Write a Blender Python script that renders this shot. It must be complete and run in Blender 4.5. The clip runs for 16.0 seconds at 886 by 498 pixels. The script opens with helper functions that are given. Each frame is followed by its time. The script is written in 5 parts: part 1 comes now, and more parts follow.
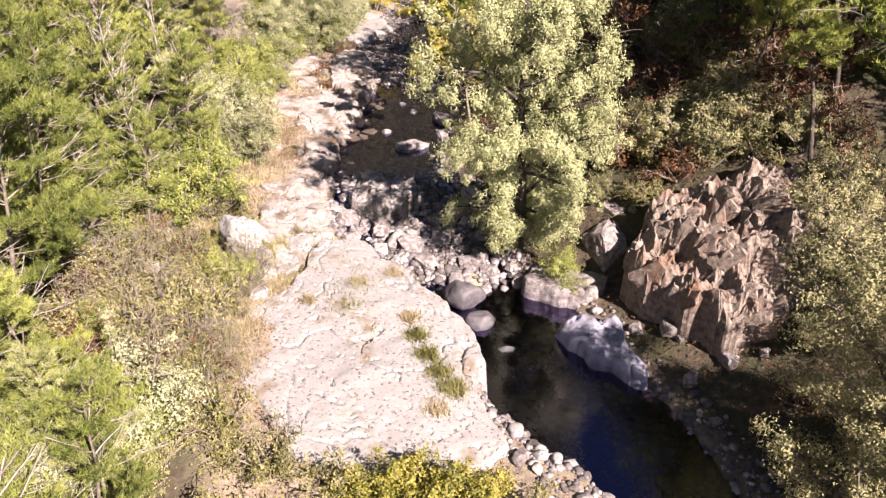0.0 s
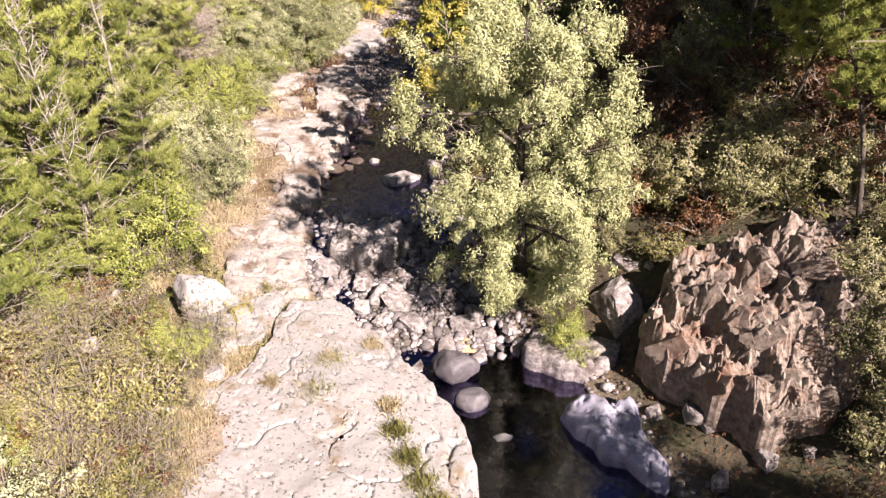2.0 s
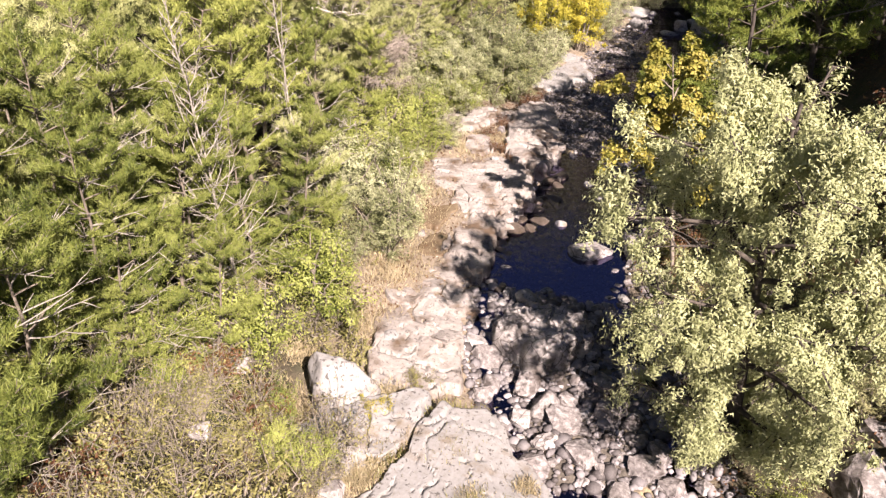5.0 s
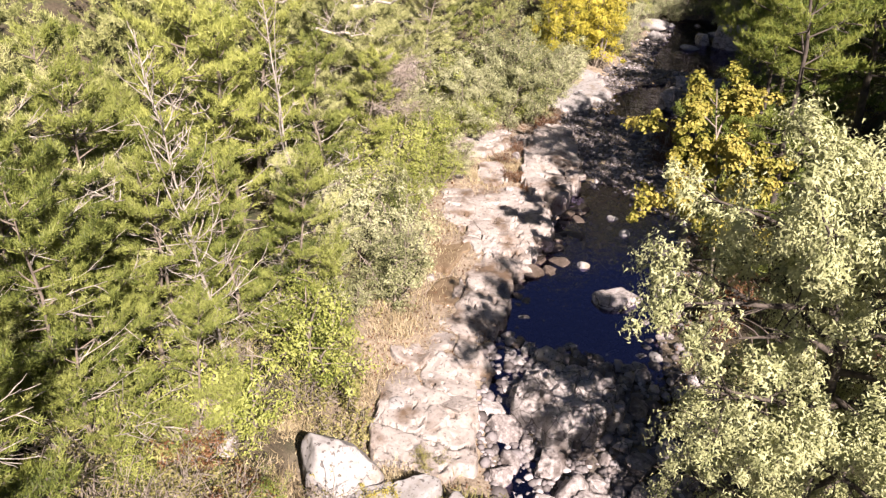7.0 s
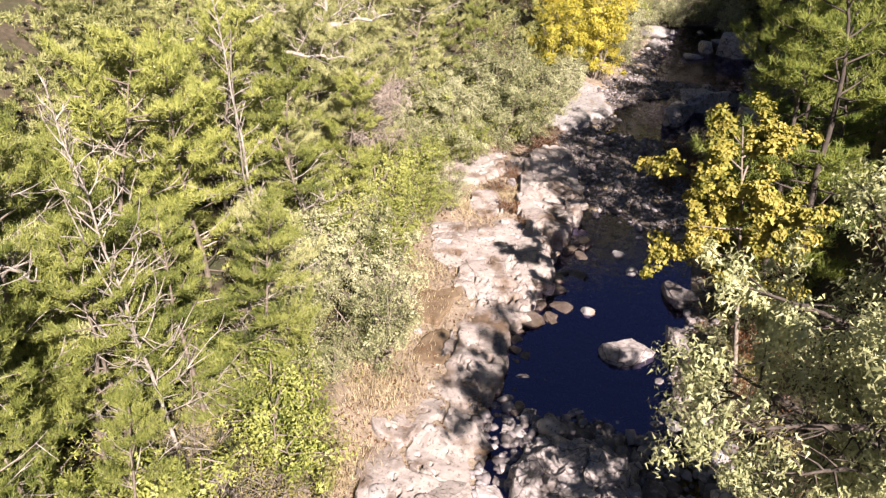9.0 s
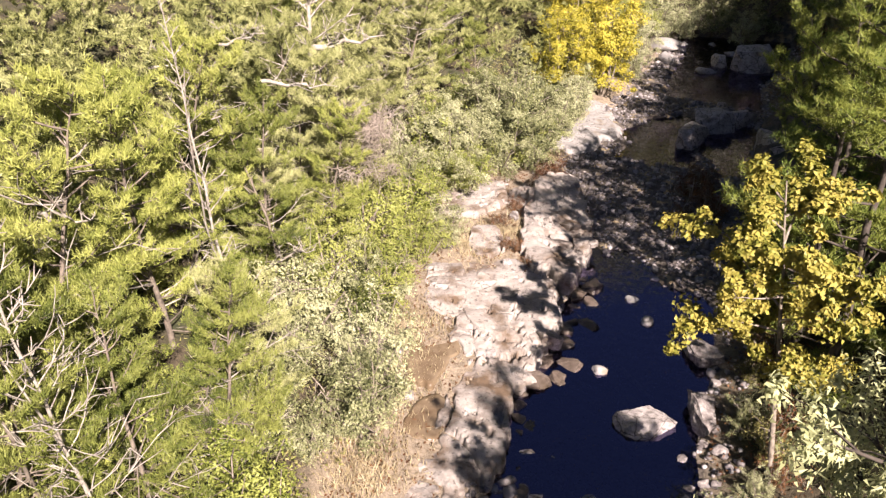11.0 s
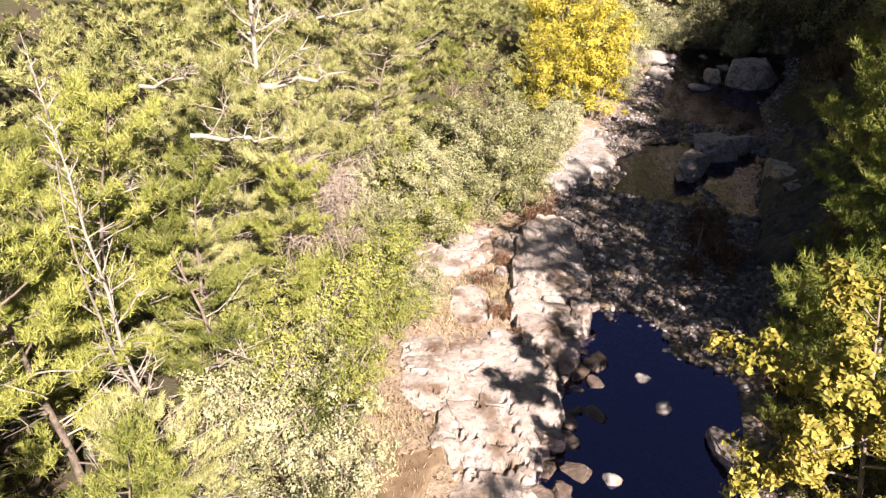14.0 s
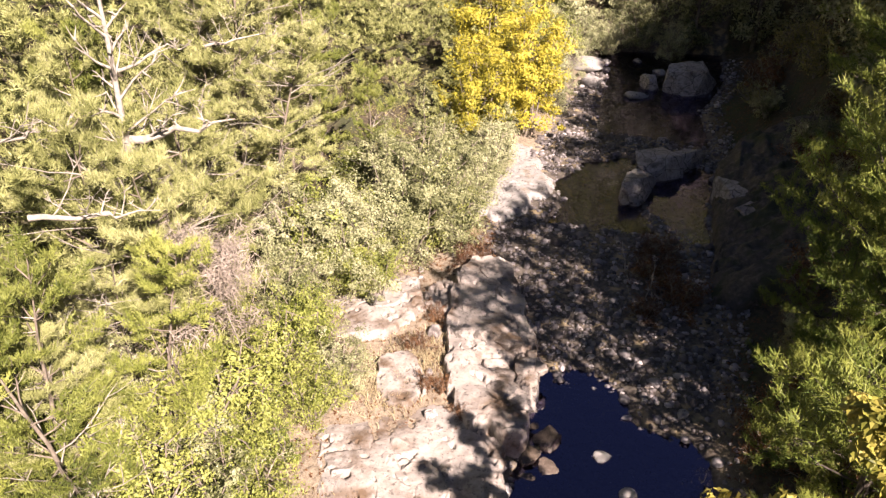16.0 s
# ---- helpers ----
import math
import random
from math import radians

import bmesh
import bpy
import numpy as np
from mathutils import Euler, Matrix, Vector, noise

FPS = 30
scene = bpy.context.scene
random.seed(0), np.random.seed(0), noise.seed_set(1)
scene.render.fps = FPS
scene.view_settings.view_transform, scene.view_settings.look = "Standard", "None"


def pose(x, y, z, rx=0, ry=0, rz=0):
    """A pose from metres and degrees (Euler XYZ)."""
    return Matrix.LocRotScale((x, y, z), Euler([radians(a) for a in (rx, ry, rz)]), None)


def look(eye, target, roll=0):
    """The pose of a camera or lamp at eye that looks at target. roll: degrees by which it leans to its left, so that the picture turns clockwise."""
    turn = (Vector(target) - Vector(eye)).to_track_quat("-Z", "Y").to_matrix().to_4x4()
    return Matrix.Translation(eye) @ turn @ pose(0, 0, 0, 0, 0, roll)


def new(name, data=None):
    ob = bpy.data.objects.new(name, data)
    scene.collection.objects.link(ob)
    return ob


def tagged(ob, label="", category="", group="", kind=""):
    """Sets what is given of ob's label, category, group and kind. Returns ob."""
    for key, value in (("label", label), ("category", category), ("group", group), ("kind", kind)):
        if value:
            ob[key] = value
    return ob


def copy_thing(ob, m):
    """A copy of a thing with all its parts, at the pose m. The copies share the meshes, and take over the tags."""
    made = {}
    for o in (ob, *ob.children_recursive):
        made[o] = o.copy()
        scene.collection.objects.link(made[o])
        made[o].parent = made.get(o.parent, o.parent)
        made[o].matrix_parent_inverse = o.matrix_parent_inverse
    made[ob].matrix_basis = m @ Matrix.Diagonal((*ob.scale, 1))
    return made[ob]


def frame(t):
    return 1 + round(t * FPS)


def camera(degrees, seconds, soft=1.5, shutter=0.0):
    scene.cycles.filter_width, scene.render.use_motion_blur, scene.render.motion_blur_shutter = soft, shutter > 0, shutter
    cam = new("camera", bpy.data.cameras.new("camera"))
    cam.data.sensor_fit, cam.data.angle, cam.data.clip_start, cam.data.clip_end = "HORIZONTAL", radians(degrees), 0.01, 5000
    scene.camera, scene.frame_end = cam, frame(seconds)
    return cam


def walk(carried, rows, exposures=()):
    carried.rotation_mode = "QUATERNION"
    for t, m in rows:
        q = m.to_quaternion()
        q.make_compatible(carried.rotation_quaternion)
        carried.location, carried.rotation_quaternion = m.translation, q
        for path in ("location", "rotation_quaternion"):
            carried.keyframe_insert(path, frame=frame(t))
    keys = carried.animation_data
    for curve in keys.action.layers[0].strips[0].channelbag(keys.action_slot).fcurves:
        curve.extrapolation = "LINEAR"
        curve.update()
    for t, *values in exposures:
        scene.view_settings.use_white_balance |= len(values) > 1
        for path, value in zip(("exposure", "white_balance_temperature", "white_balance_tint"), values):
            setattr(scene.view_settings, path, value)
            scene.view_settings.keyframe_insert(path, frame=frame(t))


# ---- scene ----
cam = camera(60.2, 16.0, soft=1.3)
METRES, EYE, TILT, LEAN, TURN = 24.0, 12.6, -30.0, 0.0, 0.0
ROWS = [
    (0.0, 0.0, 0.0, 0.0, 0.0, 0.0, -0.0),
    (0.5, 0.0041, 0.0331, 0.0202, 0.12, -0.2, 0.03),
    (1.0, 0.0092, 0.0664, 0.0408, 0.21, -0.36, 0.1),
    (1.5, 0.0154, 0.0996, 0.0607, 0.28, -0.41, 0.15),
    (2.0, 0.0206, 0.1326, 0.0784, 0.42, -0.36, 0.07),
    (2.5, 0.0241, 0.1661, 0.0947, 5.86, -0.35, -3.05),
    (3.0, 0.0237, 0.1962, 0.1101, 9.24, -0.41, -4.95),
    (3.5, 0.0193, 0.2242, 0.1249, 10.81, -0.43, -5.99),
    (4.0, 0.0123, 0.25, 0.1394, 12.11, -0.44, -6.95),
    (4.5, 0.0035, 0.2744, 0.1536, 13.09, -0.45, -7.74),
    (7.0, -0.0437, 0.3904, 0.2195, 13.91, -0.25, -8.3),
    (7.5, -0.0502, 0.415, 0.2334, 13.42, -0.21, -7.92),
    (8.0, -0.056, 0.4401, 0.2474, 13.77, -0.27, -7.94),
    (8.5, -0.0619, 0.467, 0.2627, 13.65, -0.27, -7.72),
    (9.0, -0.0671, 0.4901, 0.2763, 13.62, -0.26, -7.62),
    (11.5, -0.0954, 0.6069, 0.3436, 13.81, -0.18, -7.68),
    (12.0, -0.1022, 0.6289, 0.3538, 13.82, -0.19, -7.73),
    (12.5, -0.1102, 0.6522, 0.366, 14.02, -0.25, -7.9),
    (13.0, -0.1187, 0.6761, 0.3793, 14.17, -0.32, -8.0),
    (13.5, -0.1283, 0.7014, 0.3941, 14.14, -0.38, -8.02),
    (14.0, -0.1367, 0.7263, 0.4106, 11.85, -0.14, -6.68),
    (14.5, -0.1438, 0.7535, 0.4276, 9.82, -0.06, -5.55),
    (15.0, -0.1473, 0.7817, 0.443, 8.81, -0.05, -4.93),
    (15.5, -0.1492, 0.8137, 0.4602, 7.98, -0.06, -4.34),
    (16.0, -0.1493, 0.8485, 0.4801, 7.3, -0.1, -3.8),
]
walk(cam, [(t, pose(0, 0, EYE, TILT, LEAN, TURN) @ pose(METRES * x, METRES * y, METRES * z, 90 + pitch, roll, yaw)) for t, x, y, z, yaw, pitch, roll in ROWS],
     [(0.0, 1.81, 6600, 30), (4.0, 1.69, 6600, 27), (9.0, 1.68, 6550, 27), (13.0, 1.81, 6850, 27), (16.0, 1.88, 6950, 30)])

# ---- world, sun ----
SUN_DIR = Vector((0.61, -0.79, 0.0)).normalized()
SUN_ELEV = radians(39)
world = bpy.data.worlds.new("world")
scene.world = world
world.use_nodes = True
wn = world.node_tree.nodes
sky = wn.new("ShaderNodeTexSky")
sky.sky_type = "NISHITA"
sky.sun_disc = False
sky.sun_elevation = SUN_ELEV
sky.sun_rotation = math.atan2(SUN_DIR.x, SUN_DIR.y)
sky.air_density, sky.dust_density, sky.ozone_density = 1.0, 0.3, 3.0
wn["Background"].inputs["Strength"].default_value = 0.021
world.node_tree.links.new(sky.outputs[0], wn["Background"].inputs["Color"])
sun_data = bpy.data.lights.new("sun", "SUN")
sun_data.energy, sun_data.angle, sun_data.color = 5.0, radians(0.6), (1.0, 0.93, 0.8)
sun = new("sun", sun_data)
to_sun = Vector((SUN_DIR.x * math.cos(SUN_ELEV), SUN_DIR.y * math.cos(SUN_ELEV), math.sin(SUN_ELEV)))
sun.matrix_world = look(to_sun * 60, (0, 0, 0))


# ---- numbers and meshes ----
def lattice(ix, iy, iz, seed):
    h = (ix * 374761393 + iy * 668265263 + iz * 2147483647 + seed * 974711) & 0xFFFFFFFF
    h = ((h ^ (h >> 13)) * 1274126177) & 0xFFFFFFFF
    return ((h ^ (h >> 16)) & 0xFFFF) / 32767.5 - 1.0


def vnoise(p, seed=0):
    """Smooth value noise, -1 to 1, at an (n, 3) array of places."""
    p = np.asarray(p, float)
    i = np.floor(p).astype(np.int64)
    f = p - i
    f = f * f * (3 - 2 * f)
    out = 0
    for dx in (0, 1):
        wx = f[:, 0] if dx else 1 - f[:, 0]
        for dy in (0, 1):
            wy = f[:, 1] if dy else 1 - f[:, 1]
            for dz in (0, 1):
                wz = f[:, 2] if dz else 1 - f[:, 2]
                out = out + wx * wy * wz * lattice(i[:, 0] + dx, i[:, 1] + dy, i[:, 2] + dz, seed)
    return out


def fbm(p, octaves=4, seed=0, ridged=False):
    total, amp = 0, 0.5
    p = np.asarray(p, float)
    for k in range(octaves):
        n = vnoise(p * 2.03 ** k + 17.3 * k, seed + k)
        total = total + amp * ((1 - 2 * np.abs(n)) if ridged else n)
        amp *= 0.5
    return total


def make_mesh(name, V, F, mats, index=None, smooth=True):
    """A mesh out of arrays: V (n, 3), F (m, 3 or 4)."""
    V, F = np.asarray(V, np.float32), np.asarray(F, np.int32)
    me = bpy.data.meshes.new(name)
    m, k = F.shape
    me.vertices.add(len(V))
    me.vertices.foreach_set("co", V.ravel())
    me.loops.add(m * k)
    me.loops.foreach_set("vertex_index", F.ravel())
    me.polygons.add(m)
    me.polygons.foreach_set("loop_start", np.arange(0, m * k, k, dtype=np.int32))
    me.polygons.foreach_set("use_smooth", np.full(m, smooth))
    for mat in mats:
        me.materials.append(mat)
    if index is not None:
        me.polygons.foreach_set("material_index", np.asarray(index, np.int32))
    me.update(calc_edges=True)
    return me


def part(name, me, parent, label=""):
    ob = new(name, me)
    ob.parent = parent
    return tagged(ob, label)


def tube(points, radii, sides=6):
    """A tapered tube along points."""
    P, R = np.asarray(points, float), np.asarray(radii, float)
    T = np.gradient(P, axis=0)
    T /= np.linalg.norm(T, axis=1)[:, None] + 1e-9
    ref = np.where(np.abs(T[:, 2:3]) > 0.9, np.array([[1.0, 0, 0]]), np.array([[0, 0, 1.0]]))
    A = np.cross(T, ref)
    A /= np.linalg.norm(A, axis=1)[:, None] + 1e-9
    B = np.cross(T, A)
    ang = np.linspace(0, 2 * np.pi, sides, endpoint=False)
    V = P[:, None] + R[:, None, None] * (np.cos(ang)[None, :, None] * A[:, None] + np.sin(ang)[None, :, None] * B[:, None])
    n = len(P)
    i, j = np.meshgrid(np.arange(n - 1), np.arange(sides), indexing="ij")
    a, b = i * sides + j, i * sides + (j + 1) % sides
    F = np.stack([a, b, b + sides, a + sides], -1).reshape(-1, 4)
    return V.reshape(-1, 3), F


def join(pieces):
    """Join (V, F) pairs of one face size."""
    Vs, Fs, n = [], [], 0
    for V, F in pieces:
        Vs.append(V)
        Fs.append(F + n)
        n += len(V)
    return np.concatenate(Vs), np.concatenate(Fs)


def unit(a):
    return a / (np.linalg.norm(a, axis=-1, keepdims=True) + 1e-9)


def leaf_cards(C, rng, length, width, face=None, droop=0.0, broad=False):
    """One small folded leaf at every place in C, turned about to face."""
    n = len(C)
    face = np.array([0, 0, 0.9]) if face is None else face
    N = unit(rng.normal(size=(n, 3)) * 0.42 + face)
    D = unit(np.cross(N, rng.normal(size=(n, 3))) + np.array([0, 0, -droop]))
    S = unit(np.cross(D, N))
    N = np.cross(S, D)
    l = (length * rng.uniform(0.65, 1.25, n))[:, None]
    w = (width * rng.uniform(0.7, 1.2, n))[:, None]
    if not broad:
        V = np.stack([C - S * w * 0.5, C + S * w * 0.5, C + D * l], 1)
        return V.reshape(-1, 3), np.arange(3 * n).reshape(n, 3)
    V = np.stack([C, C + D * l * 0.45 + S * w * 0.5 + N * w * 0.18, C + D * l, C + D * l * 0.45 - S * w * 0.5 + N * w * 0.18], 1)
    F = np.arange(4 * n).reshape(n, 4)
    return V.reshape(-1, 3), F


def needle_tufts(C, D, rng, count, length, width):
    """A brush of thin needles at every place in C, pointing about along D."""
    n = len(C)
    d = unit(D[:, None] * 0.9 + rng.normal(size=(n, count, 3)) * 0.62)
    s = unit(np.cross(d, rng.normal(size=(n, count, 3)))) * width * 0.5
    l = length * rng.uniform(0.7, 1.2, (n, count, 1))
    base = C[:, None] + rng.normal(size=(n, count, 3)) * 0.03
    V = np.stack([base - s, base + s, base + d * l], 2).reshape(-1, 3)
    return V, np.arange(len(V)).reshape(-1, 3)


# ---- materials ----
def shader(name):
    mat = bpy.data.materials.new(name)
    mat.use_nodes = True
    nt = mat.node_tree
    return mat, nt, nt.nodes["Principled BSDF"], nt.nodes["Material Output"]


def node(nt, kind, **inputs):
    n = nt.nodes.new(kind)
    for key, value in inputs.items():
        n.inputs[key.replace("_", " ")].default_value = value
    return n


def noise_node(nt, vector, scale, detail=4.0, rough=0.6):
    n = node(nt, "ShaderNodeTexNoise", Scale=scale, Detail=detail, Roughness=rough)
    nt.links.new(vector, n.inputs["Vector"])
    return n.outputs["Fac"]


def ramp(nt, fac, stops):
    r = nt.nodes.new("ShaderNodeValToRGB")
    while len(r.color_ramp.elements) < len(stops):
        r.color_ramp.elements.new(0.5)
    for e, (pos, col) in zip(r.color_ramp.elements, stops):
        e.position, e.color = pos, (*col, 1) if len(col) == 3 else col
    nt.links.new(fac, r.inputs["Fac"])
    return r.outputs["Color"]


def mix(nt, fac, a, b, blend="MIX"):
    m = nt.nodes.new("ShaderNodeMix")
    m.data_type, m.blend_type = "RGBA", blend
    for sock, val in ((m.inputs[0], fac), (m.inputs[6], a), (m.inputs[7], b)):
        if isinstance(val, (int, float)):
            sock.default_value = val
        elif isinstance(val, tuple):
            sock.default_value = (*val, 1)
        else:
            nt.links.new(val, sock)
    return m.outputs[2]


def place(nt):
    return nt.nodes.new("ShaderNodeNewGeometry").outputs["Position"]


def bump(nt, height, strength, distance):
    b = node(nt, "ShaderNodeBump", Strength=strength, Distance=distance)
    nt.links.new(height, b.inputs["Height"])
    return b.outputs["Normal"]


def leaf_material(name, dark, mid, light, glow=0.35, rough=0.55):
    mat, nt, bsdf, out = shader(name)
    geo = nt.nodes.new("ShaderNodeNewGeometry")
    info = nt.nodes.new("ShaderNodeObjectInfo")
    big, spray = noise_node(nt, geo.outputs["Position"], 0.9, 2.0), noise_node(nt, geo.outputs["Position"], 4.2, 2.0)
    sprays = nt.nodes.new("ShaderNodeMath")
    sprays.operation = "MULTIPLY_ADD"
    nt.links.new(spray, sprays.inputs[0])
    sprays.inputs[1].default_value = 1.1
    nt.links.new(big, sprays.inputs[2])
    each = nt.nodes.new("ShaderNodeMath")
    each.operation = "MULTIPLY_ADD"
    nt.links.new(geo.outputs["Random Per Island"], each.inputs[0])
    each.inputs[1].default_value = 0.3
    nt.links.new(sprays.outputs[0], each.inputs[2])
    tree = nt.nodes.new("ShaderNodeMath")
    tree.operation = "MULTIPLY_ADD"
    nt.links.new(info.outputs["Random"], tree.inputs[0])
    tree.inputs[1].default_value = 0.3
    nt.links.new(each.outputs[0], tree.inputs[2])
    half = nt.nodes.new("ShaderNodeMath")
    half.operation = "MULTIPLY"
    nt.links.new(tree.outputs[0], half.inputs[0])
    half.inputs[1].default_value = 0.5
    col = ramp(nt, half.outputs[0], [(0.47, dark), (0.6, mid), (0.78, light)])
    nt.links.new(col, bsdf.inputs["Base Color"])
    bsdf.inputs["Roughness"].default_value = rough
    bsdf.inputs["Specular IOR Level"].default_value = 0.3
    tr = nt.nodes.new("ShaderNodeBsdfTranslucent")
    nt.links.new(col, tr.inputs["Color"])
    ms = nt.nodes.new("ShaderNodeMixShader")
    ms.inputs[0].default_value = glow * 0.6
    nt.links.new(bsdf.outputs[0], ms.inputs[1])
    nt.links.new(tr.outputs[0], ms.inputs[2])
    nt.links.new(ms.outputs[0], out.inputs["Surface"])
    return mat


def bark_material(name, dark, light, scale=9.0):
    mat, nt, bsdf, out = shader(name)
    pos = place(nt)
    n = noise_node(nt, pos, scale, 5.0)
    nt.links.new(ramp(nt, n, [(0.35, dark), (0.68, light)]), bsdf.inputs["Base Color"])
    bsdf.inputs["Roughness"].default_value = 0.9
    nt.links.new(bump(nt, n, 0.6, 0.03), bsdf.inputs["Normal"])
    return mat


def rock_material(name, stops, stain, stain_at=(0.52, 0.66), fine=14.0, relief=0.5, rough=0.85, cracks=0.0, spots=0.0):
    mat, nt, bsdf, out = shader(name)
    pos = place(nt)
    big, small = noise_node(nt, pos, 1.1, 5.0), noise_node(nt, pos, fine, 6.0, 0.7)
    col = ramp(nt, small, stops)
    wear = ramp(nt, big, [(stain_at[0], (0, 0, 0)), (stain_at[1], (1, 1, 1))])
    col = mix(nt, wear, col, stain)
    h = small
    if spots:
        # Dark spots put the shade of small pits, and lichen, into the colour.
        pit_shade_lichen = noise_node(nt, pos, 10.5, 2.0, 0.5)
        col = mix(nt, ramp(nt, pit_shade_lichen, [(0.61, (0, 0, 0)), (0.66, (spots, spots, spots))]), col, (0.06, 0.052, 0.045))
    if cracks:
        vo = nt.nodes.new("ShaderNodeTexVoronoi")
        vo.feature = "DISTANCE_TO_EDGE"
        vo.inputs["Scale"].default_value = cracks
        warp = mix(nt, 0.25, pos, noise_colour(nt, pos, 2.2))
        nt.links.new(warp, vo.inputs["Vector"])
        line = ramp(nt, vo.outputs["Distance"], [(0.0, (0.25, 0.22, 0.2)), (0.03, (1, 1, 1))])
        col = mix(nt, 1.0, col, line, "MULTIPLY")
    nt.links.new(col, bsdf.inputs["Base Color"])
    bsdf.inputs["Roughness"].default_value = rough
    nt.links.new(bump(nt, h, relief, 0.06), bsdf.inputs["Normal"])
    return mat


def noise_colour(nt, vector, scale):
    n = node(nt, "ShaderNodeTexNoise", Scale=scale, Detail=3.0)
    nt.links.new(vector, n.inputs["Vector"])
    return n.outputs["Color"]


M_PINE = leaf_material("pine_needles", (0.05, 0.07, 0.014), (0.185, 0.22, 0.043), (0.345, 0.37, 0.1), 0.25)
M_BRIGHT = leaf_material("green_bush_leaves", (0.04, 0.06, 0.012), (0.155, 0.188, 0.034), (0.31, 0.335, 0.09), 0.25)
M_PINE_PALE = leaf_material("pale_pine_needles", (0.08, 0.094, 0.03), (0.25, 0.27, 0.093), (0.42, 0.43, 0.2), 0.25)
# Darker needles carry part of the eastern slope's shade in their colour.
M_PINE_DARK = leaf_material("shade_dark_pine_needles", (0.045, 0.075, 0.014), (0.1, 0.145, 0.024), (0.2, 0.23, 0.045), 0.22)
M_BUSH = leaf_material("bush_leaves", (0.05, 0.06, 0.022), (0.18, 0.195, 0.085), (0.39, 0.4, 0.23), 0.22)
M_WILLOW = leaf_material("willow_leaves", (0.06, 0.075, 0.03), (0.265, 0.29, 0.132), (0.43, 0.45, 0.235), 0.42)
M_OLIVE = leaf_material("olive_leaves", (0.05, 0.054, 0.022), (0.15, 0.15, 0.062), (0.32, 0.305, 0.15), 0.22)
M_PLANE = leaf_material("plane_leaves", (0.07, 0.085, 0.014), (0.19, 0.19, 0.03), (0.36, 0.31, 0.07), 0.35)
M_GOLD = leaf_material("golden_leaves", (0.1, 0.1, 0.015), (0.28, 0.262, 0.03), (0.45, 0.39, 0.05), 0.3)
M_SCRUB = leaf_material("scrub_leaves", (0.06, 0.06, 0.018), (0.17, 0.165, 0.05), (0.31, 0.285, 0.115), 0.3)
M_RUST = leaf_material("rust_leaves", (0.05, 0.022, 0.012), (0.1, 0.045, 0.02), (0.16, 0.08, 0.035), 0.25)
M_GRASS = leaf_material("dry_grass", (0.19, 0.15, 0.085), (0.32, 0.265, 0.155), (0.45, 0.385, 0.25), 0.3)
M_PINE_GREEN = leaf_material("green_pine_needles", (0.03, 0.046, 0.01), (0.115, 0.145, 0.028), (0.24, 0.268, 0.068), 0.25)
M_BARK = bark_material("pine_bark", (0.085, 0.07, 0.054), (0.22, 0.185, 0.145))
# Bark toned down so that shaded trunks hold their shade in the colour.
M_BARK_DARK = bark_material("shade_dark_bark", (0.035, 0.028, 0.022), (0.09, 0.074, 0.06))
M_DEAD = bark_material("dead_wood", (0.19, 0.17, 0.14), (0.4, 0.37, 0.32))
M_TWIG = bark_material("dry_twigs", (0.12, 0.1, 0.078), (0.3, 0.26, 0.21))
M_STRAW = leaf_material("withered_needles", (0.16, 0.13, 0.1), (0.26, 0.22, 0.18), (0.36, 0.31, 0.27), 0.2)
M_LIME = rock_material("pale_limestone", [(0.3, (0.17, 0.15, 0.125)), (0.42, (0.24, 0.23, 0.218)), (0.75, (0.295, 0.287, 0.28))], (0.17, 0.135, 0.095), (0.56, 0.68), 9.0, 0.25, spots=0.8)
M_LIME_BANK = rock_material("stained_limestone", [(0.3, (0.16, 0.135, 0.11)), (0.42, (0.28, 0.25, 0.225)), (0.75, (0.35, 0.325, 0.3))], (0.105, 0.07, 0.043), (0.48, 0.66), 9.0, 0.6, spots=0.6)
M_BOULDER = rock_material("river_boulder", [(0.3, (0.06, 0.05, 0.045)), (0.5, (0.21, 0.188, 0.178)), (0.7, (0.4, 0.375, 0.36))], (0.05, 0.038, 0.032), (0.5, 0.66), 7.0, 0.8)
M_CRAG = rock_material("brown_crag_rock", [(0.32, (0.07, 0.054, 0.042)), (0.52, (0.22, 0.178, 0.145)), (0.75, (0.36, 0.305, 0.26))], (0.17, 0.1, 0.066), (0.5, 0.68), 6.0, 1.0)
# The blue of reflected sky is put into this rock's base colour.
M_SLATE = rock_material("smooth_sky_tinted_rock", [(0.3, (0.15, 0.148, 0.185)), (0.5, (0.26, 0.257, 0.32)), (0.75, (0.37, 0.365, 0.45))], (0.11, 0.1, 0.1), (0.55, 0.7), 3.0, 0.5, 0.6)
M_DOME = rock_material("cracked_pale_rock", [(0.3, (0.15, 0.13, 0.118)), (0.5, (0.32, 0.295, 0.28)), (0.75, (0.46, 0.435, 0.415))], (0.1, 0.08, 0.066), (0.56, 0.72), 6.0, 0.8, cracks=2.2, spots=0.5)
M_DARKROCK = rock_material("dark_worn_rock", [(0.3, (0.06, 0.054, 0.056)), (0.55, (0.1, 0.092, 0.098)), (0.75, (0.15, 0.14, 0.15))], (0.05, 0.044, 0.042), (0.6, 0.75), 5.0, 0.4, 0.6)
M_WET = rock_material("wet_brown_rock", [(0.3, (0.045, 0.034, 0.026)), (0.55, (0.1, 0.078, 0.062)), (0.75, (0.19, 0.155, 0.13))], (0.06, 0.045, 0.03), (0.5, 0.65), 8.0, 0.5, 0.4)
